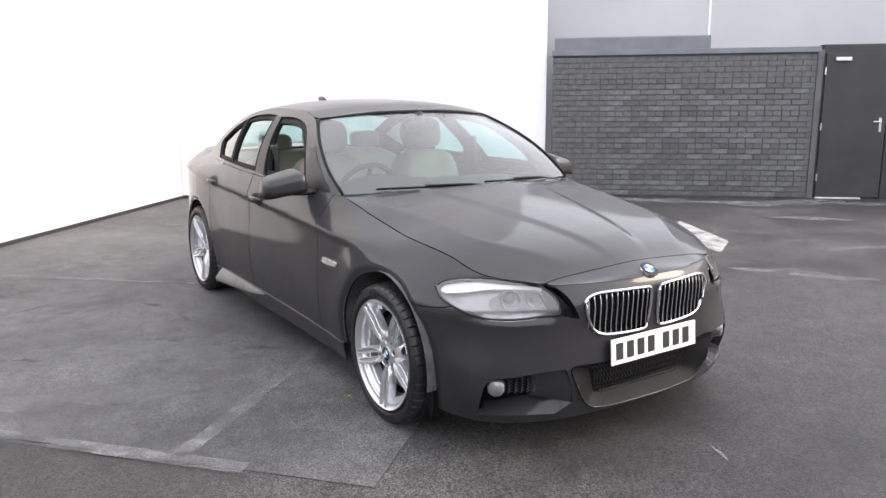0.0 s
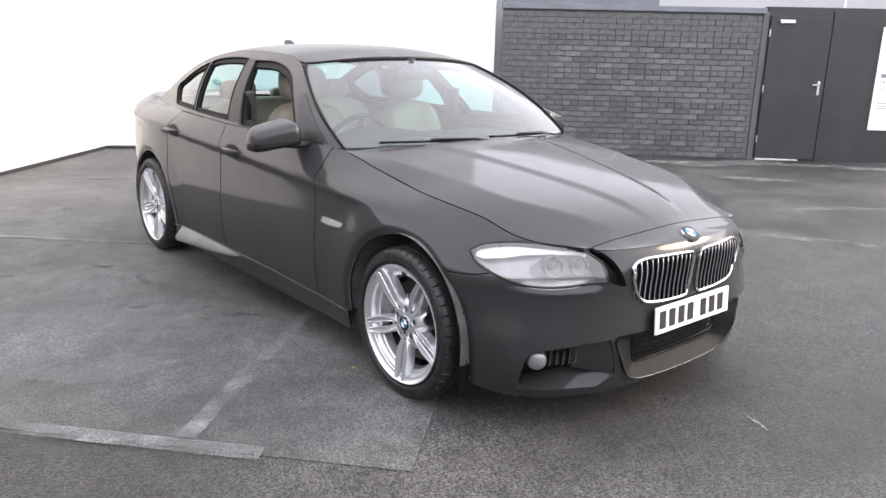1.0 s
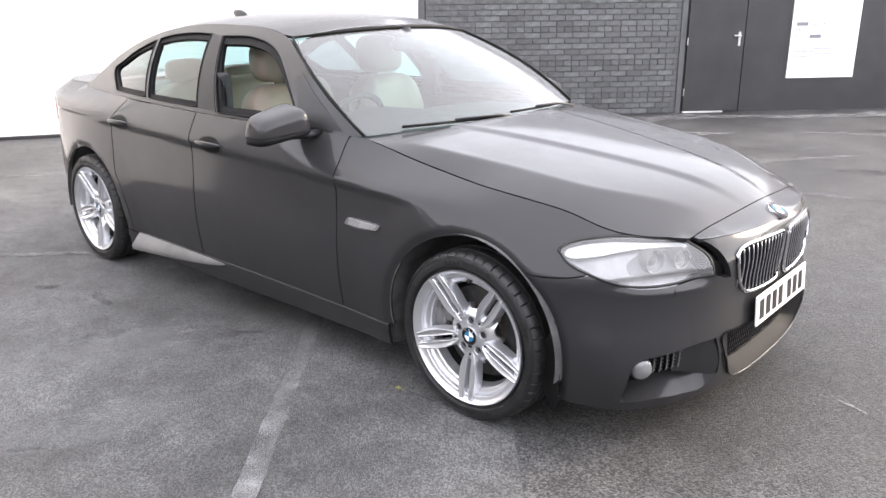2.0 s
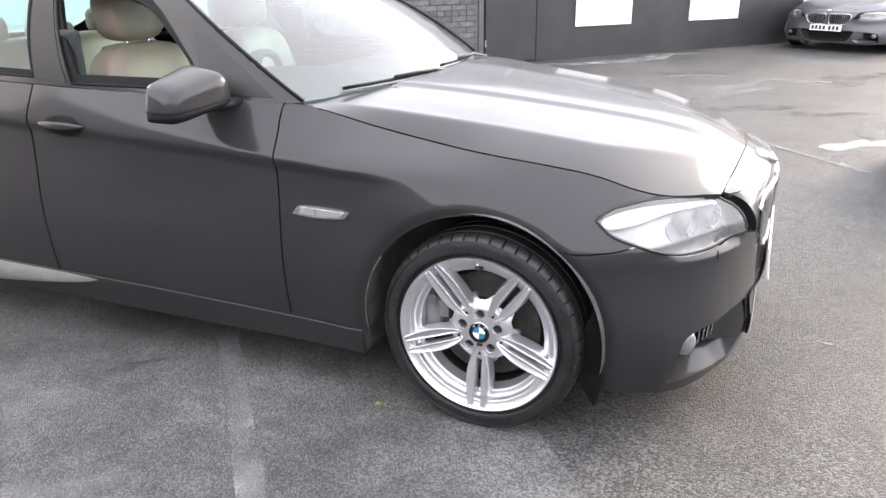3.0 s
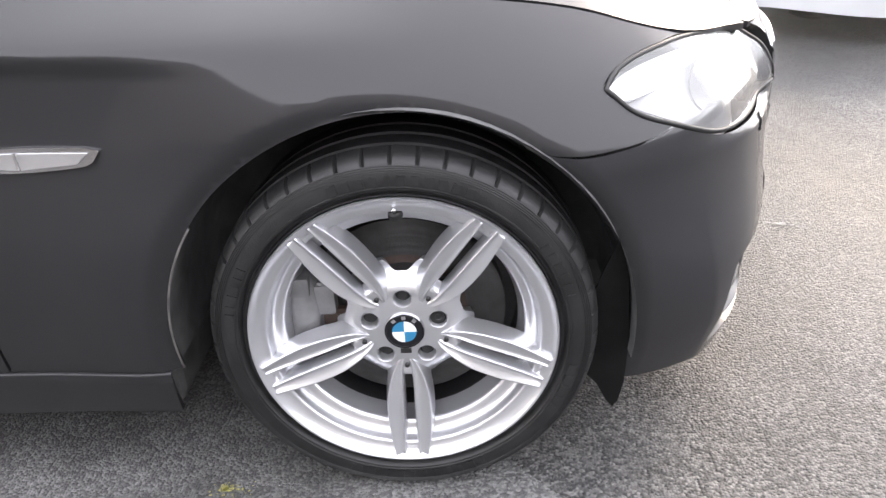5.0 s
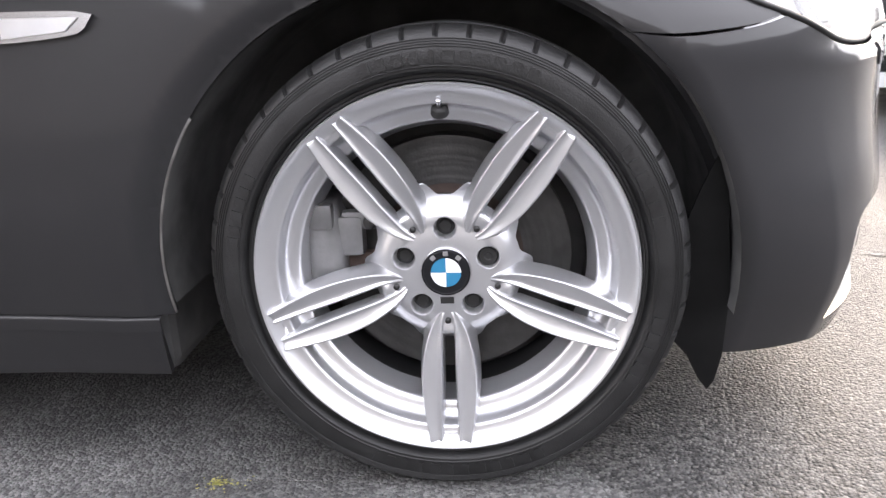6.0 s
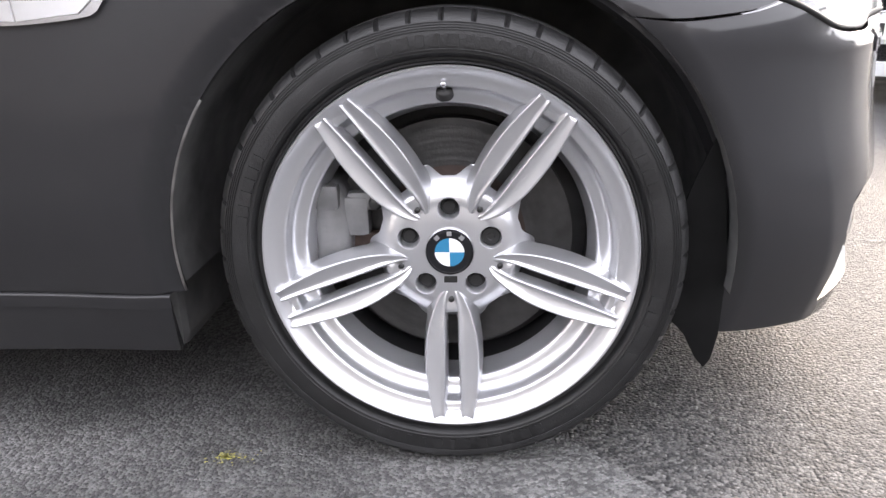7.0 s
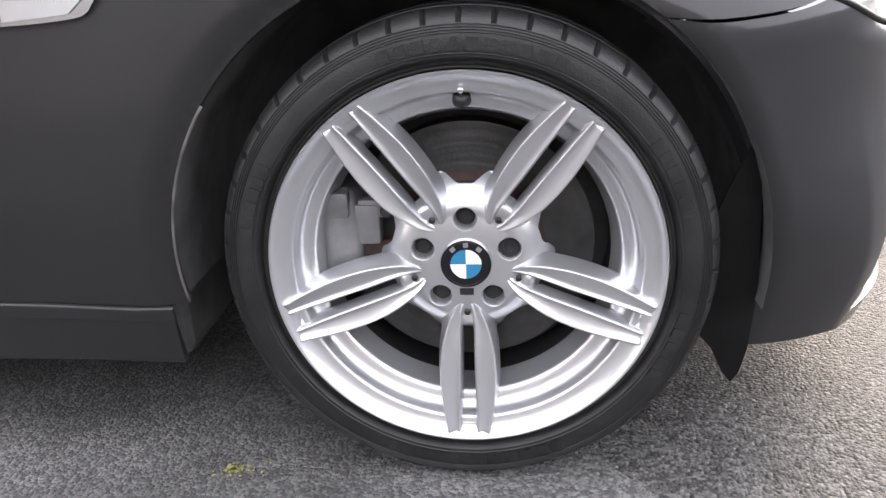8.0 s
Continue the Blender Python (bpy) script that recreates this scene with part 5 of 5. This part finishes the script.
    st.matrix_local = Matrix.Translation((-1.18, -0.37, 0.92)) @ Matrix.Rotation(radians(-66), 4, "Y")
    bm = bmesh.new()
    for a in (radians(0), radians(125), radians(235)):
        tube([(0.04 * math.cos(a), 0.04 * math.sin(a), 0), (0.185 * math.cos(a), 0.185 * math.sin(a), 0)], 0.017, bm=bm, flat=0.4)
    blob(0.075, 0.07, 0.03, 0.7, 0.7, 20, 10, bm=bm)
    part("steering_boss", bm, dash_dark, st, smooth=True)
    for y in (-0.37, 0.37):
        seat(car, -1.58, y)
    bm = blob(0.10, 0.66, 0.30, 0.5, 0.3, 40, 14, lambda p: Vector((p.x - 0.2 * p.z, p.y, p.z)), Matrix.Translation((-2.56, 0, 0.80)))
    rb = part("rear_bench", bm, leather, car, "cream leather rear bench", smooth=True)
    part("bench_cushion", blob(0.27, 0.66, 0.10, 0.5, 0.3, 32, 10, None, Matrix.Translation((-2.28, 0, 0.50))), leather, rb, smooth=True)
    for y in (-0.38, 0.38, 0.0):
        part("headrest", blob(0.05, 0.13, 0.07 if y else 0.05, 0.6, 0.6, 20, 12, None, Matrix.Translation((-2.66, y, 1.145 if y else 1.11))), leather, rb, smooth=True)
    part("parcel_shelf", block(-3.35, -2.66, -0.62, 0.62, 0.98, 1.04, 0.01), dash_dark, car, "dark parcel shelf")
    for sg in (-1, 1):
        part("door_card", block(-2.50, -0.75, sg * 0.80 - 0.025, sg * 0.80 + 0.025, 0.42, 0.975, 0.02), dash_dark, car, "dark inner door lining")
        part("pillar_trim", block(-1.76, -1.63, sg * 0.755 - 0.02, sg * 0.755 + 0.02, 0.95, 1.2, 0.015), dash_dark, car)
    im = part("rear_view_mirror", blob(0.02, 0.125, 0.035, 0.6, 0.5, 24, 10, None, Matrix.Translation((-1.14, 0, 1.315))), dash_dark, car, "dark interior mirror", smooth=True)
    part("mirror_stalk", tube([(-1.14, 0, 1.33), (-1.17, 0, 1.39)], 0.03, n=8), dash_dark, im, smooth=True)

    # wheels
    w = make_wheel(car, Matrix.Translation((0, -TRACK, HUB_Z)))
    for x, y, rz in ((-WHEELBASE, -TRACK - 0.005, 0), (0, TRACK, math.pi), (-WHEELBASE, TRACK + 0.005, math.pi)):
        c = copy_thing(w, Matrix.Translation((x, y, HUB_Z)) @ Matrix.Rotation(rz, 4, "Z"))
    return car


# ---- the yard ----
road_mat = tarmac("coarse dark tarmac", (0.019, 0.019, 0.0195), (0.094, 0.092, 0.089), 165, 0.58, 0.0034, 0.6, 0.40, 0.38, 0.5)
bay_mat = tarmac("old grey tarmac", (0.060, 0.060, 0.060), (0.158, 0.158, 0.155), 190, 0.62, 0.0036, 0.8, 0.40, 0.35)
def worn_paint(name, color, wear):
    """Road paint that has flaked away in patches."""
    m = material(name, color, 0.8, vary=0.3, scale=11)
    nt = m.node_tree
    tc, big, fine = nt.nodes.new("ShaderNodeTexCoord"), nt.nodes.new("ShaderNodeTexNoise"), nt.nodes.new("ShaderNodeTexNoise")
    big.inputs["Scale"].default_value, big.inputs["Detail"].default_value = 5.0, 6.0
    fine.inputs["Scale"].default_value, fine.inputs["Detail"].default_value = 120.0, 4.0
    ad, mr = nt.nodes.new("ShaderNodeMath"), nt.nodes.new("ShaderNodeMapRange")
    ad.operation = "MULTIPLY_ADD"
    ad.inputs[1].default_value = 0.55
    for n in (big, fine):
        nt.links.new(tc.outputs["Object"], n.inputs["Vector"])
    nt.links.new(fine.outputs["Fac"], ad.inputs[0])
    nt.links.new(big.outputs["Fac"], ad.inputs[2])
    mr.inputs[1].default_value, mr.inputs[2].default_value = wear - 0.35, wear + 0.25
    nt.links.new(ad.outputs[0], mr.inputs[0])
    nt.links.new(mr.outputs[0], nt.nodes["Principled BSDF"].inputs["Alpha"])
    return m


line_mat = worn_paint("worn white road paint", (0.21, 0.21, 0.21), 0.88)
stain_dark = worn_paint("oily stain", (0.045, 0.045, 0.046), 1.0)
patch_pale = worn_paint("worn pale tarmac", (0.21, 0.21, 0.208), 0.98)
patch_dust = worn_paint("dry dust on tarmac", (0.22, 0.218, 0.215), 0.86)
mark_white = worn_paint("patchy white marking", (0.42, 0.41, 0.40), 0.74)
joint_pale = material("pale joint filler", (0.68, 0.68, 0.68), 0.7)
yellow_mat = material("yellow chalk spray", (0.42, 0.39, 0.12), 0.8, vary=0.3, scale=60)
render_white = material("white rendered wall", (0.76, 0.76, 0.76), 0.7, vary=0.02, scale=1.5)
brick_mat = material("black painted brick", (0.095, 0.096, 0.1), 0.55, vary=0.3, scale=14, bump=0.002, bump_scale=90, rand=0.32)
joint_mat = material("painted mortar", (0.07, 0.071, 0.073), 0.7, vary=0.3, scale=10)
yard_wall = material("plain grey render", (0.2, 0.2, 0.2), 0.8, vary=0.12, scale=1.3)
black_wall = material("black painted board", (0.026, 0.026, 0.027), 0.5, vary=0.25, scale=2.5)
grey_metal = material("grey flashing", (0.16, 0.17, 0.19), 0.5, 0.3, vary=0.15, scale=3)
post_grey = material("dark grey painted post", (0.085, 0.086, 0.09), 0.6, vary=0.2, scale=6)
clad_mat = material("pale grey cladding", (0.42, 0.42, 0.435), 0.5, vary=0.05, scale=1.2)
board_mat = material("white poster board", (0.92, 0.92, 0.92), 0.5, vary=0.02)
ink = material("grey poster print", (0.2, 0.2, 0.22), 0.6)
steel = material("brushed steel", (0.6, 0.6, 0.6), 0.3, 0.9)
pale_sill = material("pale door sill", (0.5, 0.49, 0.47), 0.6, vary=0.2, scale=8)

GZ = 0.009          # level of the tarmac
U = Vector((math.cos(radians(47)), math.sin(radians(47)), 0))     # along the brick wall
N = Vector((U.y, -U.x, 0))                                         # out of the wall towards the yard
A = Vector((-3.23, 7.57, 0))                                       # foot of the door frame


def wall_pose(s, n=0.0, z=0.0):
    """A pose on the wall: x along it, y into it, z up."""
    o = A + U * s + N * n
    return Matrix(((U.x, -N.x, 0, o.x), (U.y, -N.y, 0, o.y), (0, 0, 1, z), (0, 0, 0, 1)))


bm = bmesh.new()
bmesh.ops.create_grid(bm, x_segments=40, y_segments=40, size=400)
ground = part("ground", bm, road_mat)
ground.location.z = GZ
tagged(ground, "dark coarse tarmac yard", "ground", kind="structure")


def sheet(name, pts, z, mat, label, category, parent=None, thick=0.003):
    bm = bmesh.new()
    f = bm.faces.new([bm.verts.new((p[0], p[1], z)) for p in pts])
    if f.normal.z < 0:
        f.normal_flip()
    bmesh.ops.extrude_face_region(bm, geom=[f])
    for v in list(bm.verts)[: len(pts)]:
        v.co.z = z - thick
    ob = part(name, bm, mat)
    return tagged(ob, label, category, kind="structure")


B1, B2 = Vector((0.52, -1.235)), Vector((-0.12, -1.81))
eb = (B1 - B2).normalized()           # along the edge of the bay
ib = Vector((-eb.y, eb.x))            # into the bay
sheet("pavement_bay", [B1, B1 + ib * 14, B1 + ib * 14 - eb * 16, B1 - eb * 16], GZ + 0.004, bay_mat, "older grey tarmac parking bays with worn stains", "parking bay")


def stripe(p, d, length, width, z=GZ + 0.008, label="worn white parking bay line"):
    s = Vector((-d.y, d.x)) * width / 2
    rnd = random.Random(int(length * 1000))
    bm = bmesh.new()
    n = max(4, int(length / 0.06))
    rows = []
    for i in range(n + 1):
        c = p + d * length * i / n
        rows.append([bm.verts.new((*(c + s * (f + rnd.uniform(-0.07, 0.07))), z)) for f in (-1, 1)])
    for a, b in zip(rows, rows[1:]):
        bm.faces.new((a[0], b[0], b[1], a[1]))
    for f in bm.faces:
        if f.normal.z < 0:
            f.normal_flip()
    ob = part("bay_line", bm, line_mat)
    tagged(ob, label, "road marking", "bay lines", "structure")


stripe(Vector((0.11, -1.62)) + ib * 0.02, -eb, 6.0, 0.09)
stripe(B2 - eb * 0.03 + ib * 0.06, ib, 1.75, 0.085, GZ + 0.0075)
stripe(Vector((-3.05, -0.82)), Vector((-0.69, -0.72)), 2.1, 0.08)
stripe(Vector((-5.85, -0.10)), Vector((-0.70, -0.71)), 1.8, 0.08)
stripe(Vector((-0.33, -0.912)), Vector((1.0, 0.03)), 0.17, 0.006, GZ + 0.0088, "thin pale scratch on the tarmac")
stripe(Vector((0.61, 3.79)), Vector((0.686, -0.728)), 1.15, 0.05)

# yellow spray mark by the wheel
bm = bmesh.new()
rnd = random.Random(9)
for i in range(150):
    r, a = abs(rnd.gauss(0, 0.011)), rnd.uniform(0, 6.28)
    c = Vector((-0.354 + 1.1 * r * math.cos(a) + (0.05 * rnd.random() if i > 120 else 0), -0.918 + r * math.sin(a), GZ + 0.0085))
    k = rnd.uniform(0.0007, 0.0019)
    bm.faces.new([bm.verts.new(c + Vector((k * math.cos(t), k * math.sin(t), 0))) for t in (0, 1.2, 2.5, 3.8, 5.0)])
ob = part("yellow_mark", bm, yellow_mat)
tagged(ob, "small yellow spray mark on the tarmac", "road marking", kind="structure")


def wall_box(name, p, q, thick, h, mat, label, side=1, z0=0.0):
    """A straight wall from p to q; thick lies to its far side."""
    p, q = Vector((*p, 0)), Vector((*q, 0))
    d = (q - p).normalized()
    n = Vector((-d.y, d.x, 0)) * side
    bm = bmesh.new()
    block(0, (q - p).length, 0, thick, z0, h, 0.01, bm)
    ob = part(name, bm, mat)
    ob.matrix_world = Matrix(((d.x, n.x, 0, p.x), (d.y, n.y, 0, p.y), (0, 0, 1, 0), (0, 0, 0, 1)))
    return tagged(ob, label, "wall", kind="structure")


C = (-8.5, 0.33)
E1 = (-4.9, -3.06)
E2 = (-5.78, 4.95)
w1 = wall_box("wall_west", E1, C, 0.3, 6.5, render_white, "tall bright white rendered wall", 1)
w1["label"] = "tall bright white rendered wall of a building"
wall_box("wall_north_west", C, E2, 0.3, 6.5, render_white, "tall bright white rendered wall beside the brick wall", 1)
for p, q, side in ((E1, C, -1), (C, E2, -1)):
    wall_box("skirting", p, q, 0.02, 0.055, black_wall, "thin black strip at the white wall's foot", side)

d2 = (Vector((*E2, 0)) - Vector((*C, 0))).normalized()
jo = part("trim_joint", block(-0.008, 0.008, -0.006, 0.02, 0.1, 6.4, 0.002), joint_pale)
jo.matrix_world = Matrix(((d2.x, -d2.y, 0, C[0] + 0.94 * d2.x), (d2.y, d2.x, 0, C[1] + 0.94 * d2.y), (0, 0, 1, 0), (0, 0, 0, 1)))
tagged(jo, "pale upright joint in the white wall", "trim", kind="structure")


def blotch(x, y, rx, ry, turn, z, mat, label, seed):
    """A thin uneven patch on the ground."""
    rnd = random.Random(seed)
    n, ph = 40, [rnd.uniform(0, 6.28) for _ in range(5)]
    bm = bmesh.new()
    loop = []
    for i in range(n):
        a = 2 * math.pi * i / n
        k = 1 + sum(0.26 / (j + 1) ** 0.7 * math.sin((j + 2) * a + ph[j]) for j in range(5)) + rnd.uniform(-0.05, 0.05)
        u, v = rx * k * math.cos(a), ry * k * math.sin(a)
        c, q = math.cos(radians(turn)), math.sin(radians(turn))
        loop.append(bm.verts.new((x + u * c - v * q, y + u * q + v * c, z)))
    f = bm.faces.new(loop)
    if f.normal.z < 0:
        f.normal_flip()
    bmesh.ops.triangulate(bm, faces=[f])
    ob = part("ground_stain", bm, mat)
    tagged(ob, label, "stain", "stains on the ground", "structure")


rnd = random.Random(21)
for i in range(26):
    x, y = rnd.uniform(-5.2, -0.9), rnd.uniform(-3.4, -1.0)
    if i % 3:
        blotch(x, y, rnd.uniform(0.03, 0.13), rnd.uniform(0.015, 0.05), rnd.uniform(0, 180), GZ + 0.0052 + 0.00005 * i, stain_dark, "dark oily stain on the old tarmac", i)
    else:
        blotch(x, y, rnd.uniform(0.2, 0.45), rnd.uniform(0.1, 0.22), rnd.uniform(0, 180), GZ + 0.0049 + 0.00005 * i, patch_pale, "pale worn patch on the old tarmac", i)
for i, s0 in enumerate((-2.6, -1.7, -0.9, -0.2, 0.9, 2.0, 3.0)):
    p = A + U * s0 + N * (0.42 + 0.12 * (i % 3))
    blotch(p.x, p.y, 0.62, 0.17 + 0.05 * (i % 2), 47, GZ + 0.003 + 0.0002 * i, patch_dust, "pale dusty patch along the wall's foot", 40 + i)
blotch(1.08, 0.12, 0.05, 0.012, -20, GZ + 0.003, patch_dust, "small white scuff on the tarmac", 60)
blotch(1.40, 3.88, 0.36, 0.11, 48, GZ + 0.003, mark_white, "patchy white spot on the tarmac", 61)
rnd = random.Random(5)
for i in range(22):
    x, y = rnd.uniform(-1.0, 3.0), rnd.uniform(3.4, 9.0)
    blotch(x, y, rnd.uniform(0.25, 0.7), rnd.uniform(0.1, 0.25), rnd.uniform(20, 70), GZ + 0.0022 + 0.00003 * i, patch_pale if i % 2 else stain_dark, "dried pale patch on the tarmac" if i % 2 else "damp dark patch on the tarmac", 70 + i)
sheet("worn_marking", [(-2.95, 4.62), (-1.84, 4.04), (-1.52, 3.50), (-2.6, 3.95)], GZ + 0.006, mark_white, "worn white painted patch on the tarmac", "road marking")
blotch(-2.2, 6.0, 0.4, 0.12, 30, GZ + 0.003, patch_dust, "pale dusty patch on the tarmac", 62)

# unseen plain dark walls, added to close the yard and shape the paint's reflections
wall_box("wall_south_west", (-4.9, -9.5), (-4.9, -3.1), 0.2, 2.8, yard_wall, "plain grey unseen wall added to close the yard", 1)
wall_box("wall_south", (14.0, -9.5), (-4.9, -9.5), 0.2, 4.0, yard_wall, "plain grey unseen wall added behind for reflections", 1)

# unseen as well, added ahead of the car for its bumper to mirror
wall_box("wall_east", (10.5, -9.5), (10.5, 5.0), 0.2, 2.6, yard_wall, "plain pale unseen wall added for reflections", -1)

# brick wall: body with recessed joints, bricks as pieces
BL, BH = 3.56, 2.0
bm = block(-BL, 0, 0.012, 0.22, 0, BH, 0)
brick_wall = part("wall_brick", bm, joint_mat)
brick_wall.matrix_world = wall_pose(0)
tagged(brick_wall, "black painted brick wall with grey sheen", "wall", kind="structure")
cap = part("coping", block(-BL - 0.02, 0.03, -0.03, 0.25, BH, BH + 0.075, 0.008), grey_metal)
cap.matrix_world = wall_pose(0)
tagged(cap, "grey metal coping on the brick wall", "coping", kind="structure")
pb = part("parapet", block(-BL, -1.35, 0.35, 0.9, BH, BH + 0.28, 0.02), grey_metal)
pb.matrix_world = wall_pose(0)
tagged(pb, "dark grey parapet box behind the brick wall", "parapet", kind="structure")
jamb = part("trim_post", block(-0.005, 0.07, -0.02, 0.2, 0, BH + 0.03, 0.006), post_grey)
jamb.matrix_world = wall_pose(0)
tagged(jamb, "grey corner post beside the door", "trim", kind="structure")

# black boarded wall with a door
bw = part("wall_boards", block(0.07, 6.2, 0.03, 0.22, 0, BH + 0.1, 0.01), black_wall)
bw.matrix_world = wall_pose(0)
tagged(bw, "black painted boarded wall", "wall", kind="structure")
dr = part("door_1", block(0.11, 0.93, 0.0, 0.035, 0.03, BH - 0.02, 0.006), black_wall)
dr.matrix_world = wall_pose(0)
tagged(dr, "closed black flush door with a steel lever handle", "door", kind="structure")
hd = part("door_handle", block(0.84, 0.875, -0.012, 0.002, 0.93, 1.12, 0.004), steel, dr)
part("lever", tube([(0.857, -0.01, 1.07), (0.857, -0.05, 1.07), (0.76, -0.05, 1.07)], 0.011, n=8), steel, hd, smooth=True)
for z in (0.3, 1.0, 1.75):
    part("hinge", block(0.10, 0.118, -0.008, 0.003, z - 0.05, z + 0.05, 0.002), steel, dr)
part("door_closer", block(0.22, 0.42, -0.035, 0.0, 1.88, 1.93, 0.006), steel, dr)
part("kick_strip", block(0.11, 0.70, -0.03, 0.01, 0.0, 0.028, 0.004), pale_sill, dr, "pale worn sill strip")
tr2 = part("trim_joint", block(0.945, 0.965, 0.005, 0.04, 0.0, BH + 0.05, 0.003), black_wall)
tr2.matrix_world = wall_pose(0)
tagged(tr2, "narrow black joint cover beside the door", "trim", kind="structure")


def poster(s0, s1, z0, z1, words):
    ob = part("poster", block(s0, s1, 0.004, 0.03, z0, z1, 0.003), board_mat)
    ob.matrix_world = wall_pose(0)
    tagged(ob, "large white poster board with small grey print", "poster", "posters")
    w = s1 - s0
    for k in range(4):
        c = part("printed_car", blob(0.065, 0.004, 0.022, 0.8, 0.7, 16, 8, None, Matrix.Translation((s0 + 0.16 + 0.14 * k, 0.003, z1 - 0.27))), ink, ob, "grey printed shape", smooth=True)
    for txt, dx, z in words:
        if not txt:
            part("print_bar", block(s0 + dx, s0 + dx + 0.17, 0.001, 0.005, z0 + z, z0 + z + 0.05), ink, ob)
            continue
        x = s0 + dx
        for ch in txt:
            if ch == " ":
                x += 0.032
                continue
            cu = bpy.data.curves.new("print", "FONT")
            cu.body, cu.size, cu.extrude = ch, 0.075, 0.0008
            t = new("print", cu)
            dg = bpy.context.evaluated_depsgraph_get()
            me = bpy.data.meshes.new_from_object(t.evaluated_get(dg))
            bpy.data.objects.remove(t)
            xs = [v.co.x for v in me.vertices]
            t = finish("print", me, ink, ob, smooth=False)
            t.matrix_local = Matrix.Translation((x - min(xs), 0.002, z0 + z)) @ Matrix.Rotation(radians(90), 4, "X")
            x += max(xs) - min(xs) + 0.011
    for j in range(4):
        part("print_bar", block(s0 + 0.06, s0 + 0.06 + w * (0.75 if j < 3 else 0.3), 0.001, 0.005, z0 + 0.40 - 0.035 * j, z0 + 0.41 - 0.035 * j), ink, ob)
    return ob


poster(1.62, 2.62, 0.47, 1.86, (("", 0.06, 0.72), ("VALUE", 0.25, 0.72), ("PRICES START FROM", 0.06, 0.635), ("JUST", 0.06, 0.55), ("", 0.27, 0.55)))
poster(3.75, 4.75, 0.47, 1.86, (("", 0.06, 0.72), ("PRICES START FROM", 0.06, 0.635)))

# clad building behind
cb = part("wall_clad", block(-8.0, 13.0, 1.3, 1.6, 0, 3.9, 0.01), clad_mat)
cb.matrix_world = wall_pose(0)
tagged(cb, "pale grey metal clad building behind the wall", "building wall", kind="structure")
for s in (-7.0, -4.1, -1.25, 1.6, 4.5, 7.4, 10.3):
    j = part("panel_joint", block(s - 0.012, s + 0.012, 1.285, 1.3, 0, 5.6, 0.002), board_mat, None)
    j.parent = cb
fl = part("floodlight", block(-2.75, -2.55, 1.16, 1.28, 3.02, 3.12, 0.012), grey_metal)
fl.matrix_world = wall_pose(0)
tagged(fl, "small grey floodlight on the cladding", "floodlight")
part("bracket", tube([(-2.65, 1.3, 3.02), (-2.65, 1.2, 3.0)], 0.012, n=6), grey_metal, fl)
f2 = part("floodlight", block(-0.14, 0.14, -0.12, 0.0, 0, 0.11, 0.015), grey_metal)
f2.matrix_world = Matrix.Translation((-6.55, -1.42, 2.62)) @ Matrix.Rotation(radians(137), 4, "Z")
tagged(f2, "small grey floodlight on the white wall", "floodlight")

# ---- cars ----
car_pose = Matrix.Identity(4)
build_car(car_pose, paint_dark, "dark", "dark charcoal grey saloon car with silver alloy wheels")


def face_pose(px, py, hx, hy, scale=(1, 1, 1)):
    """A car whose number plate stands at px, py, heading along hx, hy."""
    h = Vector((hx, hy, 0)).normalized()
    o = Vector((px, py, 0)) - h * 0.84 * scale[0]
    return Matrix(((h.x, -h.y, 0, o.x), (h.y, h.x, 0, o.y), (0, 0, 1, 0), (0, 0, 0, 1))) @ Matrix.Diagonal((*scale, 1))


build_car(face_pose(1.895, 2.56, -0.704, -0.71, (0.95, 0.98, 0.92)), paint_white, "white", "white car with black grilles parked nose out")
build_car(face_pose(1.30, 10.7, -0.50, -0.866, (0.84, 0.96, 0.82)), paint_grey, "roadster", "dark grey metallic roadster parked beyond the wall")

# ---- bricks ----
def brick_mesh(length):
    bm = block(0, length, 0, 0.1, 0, 0.063, 0.004)
    me = bpy.data.meshes.new("brick")
    bm.to_mesh(me)
    bm.free()
    me.materials.append(brick_mat)
    return me


STRETCH, HEAD = brick_mesh(0.215), brick_mesh(0.1025)
rnd = random.Random(4)
count = 0
spare = bmesh.new()
for row in range(26):
    header = row % 6 == 3
    step = 0.1125 if header else 0.225
    x = -BL + (0 if header else (-0.11 if row % 2 else 0.0))
    while x < -0.005:
        ln = 0.1025 if header else 0.215
        z = 0.02 + row * 0.0755
        jit = rnd.uniform(-0.002, 0.003)
        x0, x1 = max(x, -BL), min(x + ln, -0.006)
        if x1 - x0 > 0.02:
            if count < 300 and x0 == x and x1 == x + ln and x > -2.9:
                b = new("brick", HEAD if header else STRETCH)
                b.parent = brick_wall
                b.matrix_local = Matrix.Translation((x + rnd.uniform(-0.002, 0.002), jit, z))
                count += 1
            else:
                block(x0, x1, jit, 0.1, z, z + 0.063, 0, spare)
        x += step
ob = part("brick_field", spare, brick_mat, brick_wall)
ob["kind"] = "stuff"
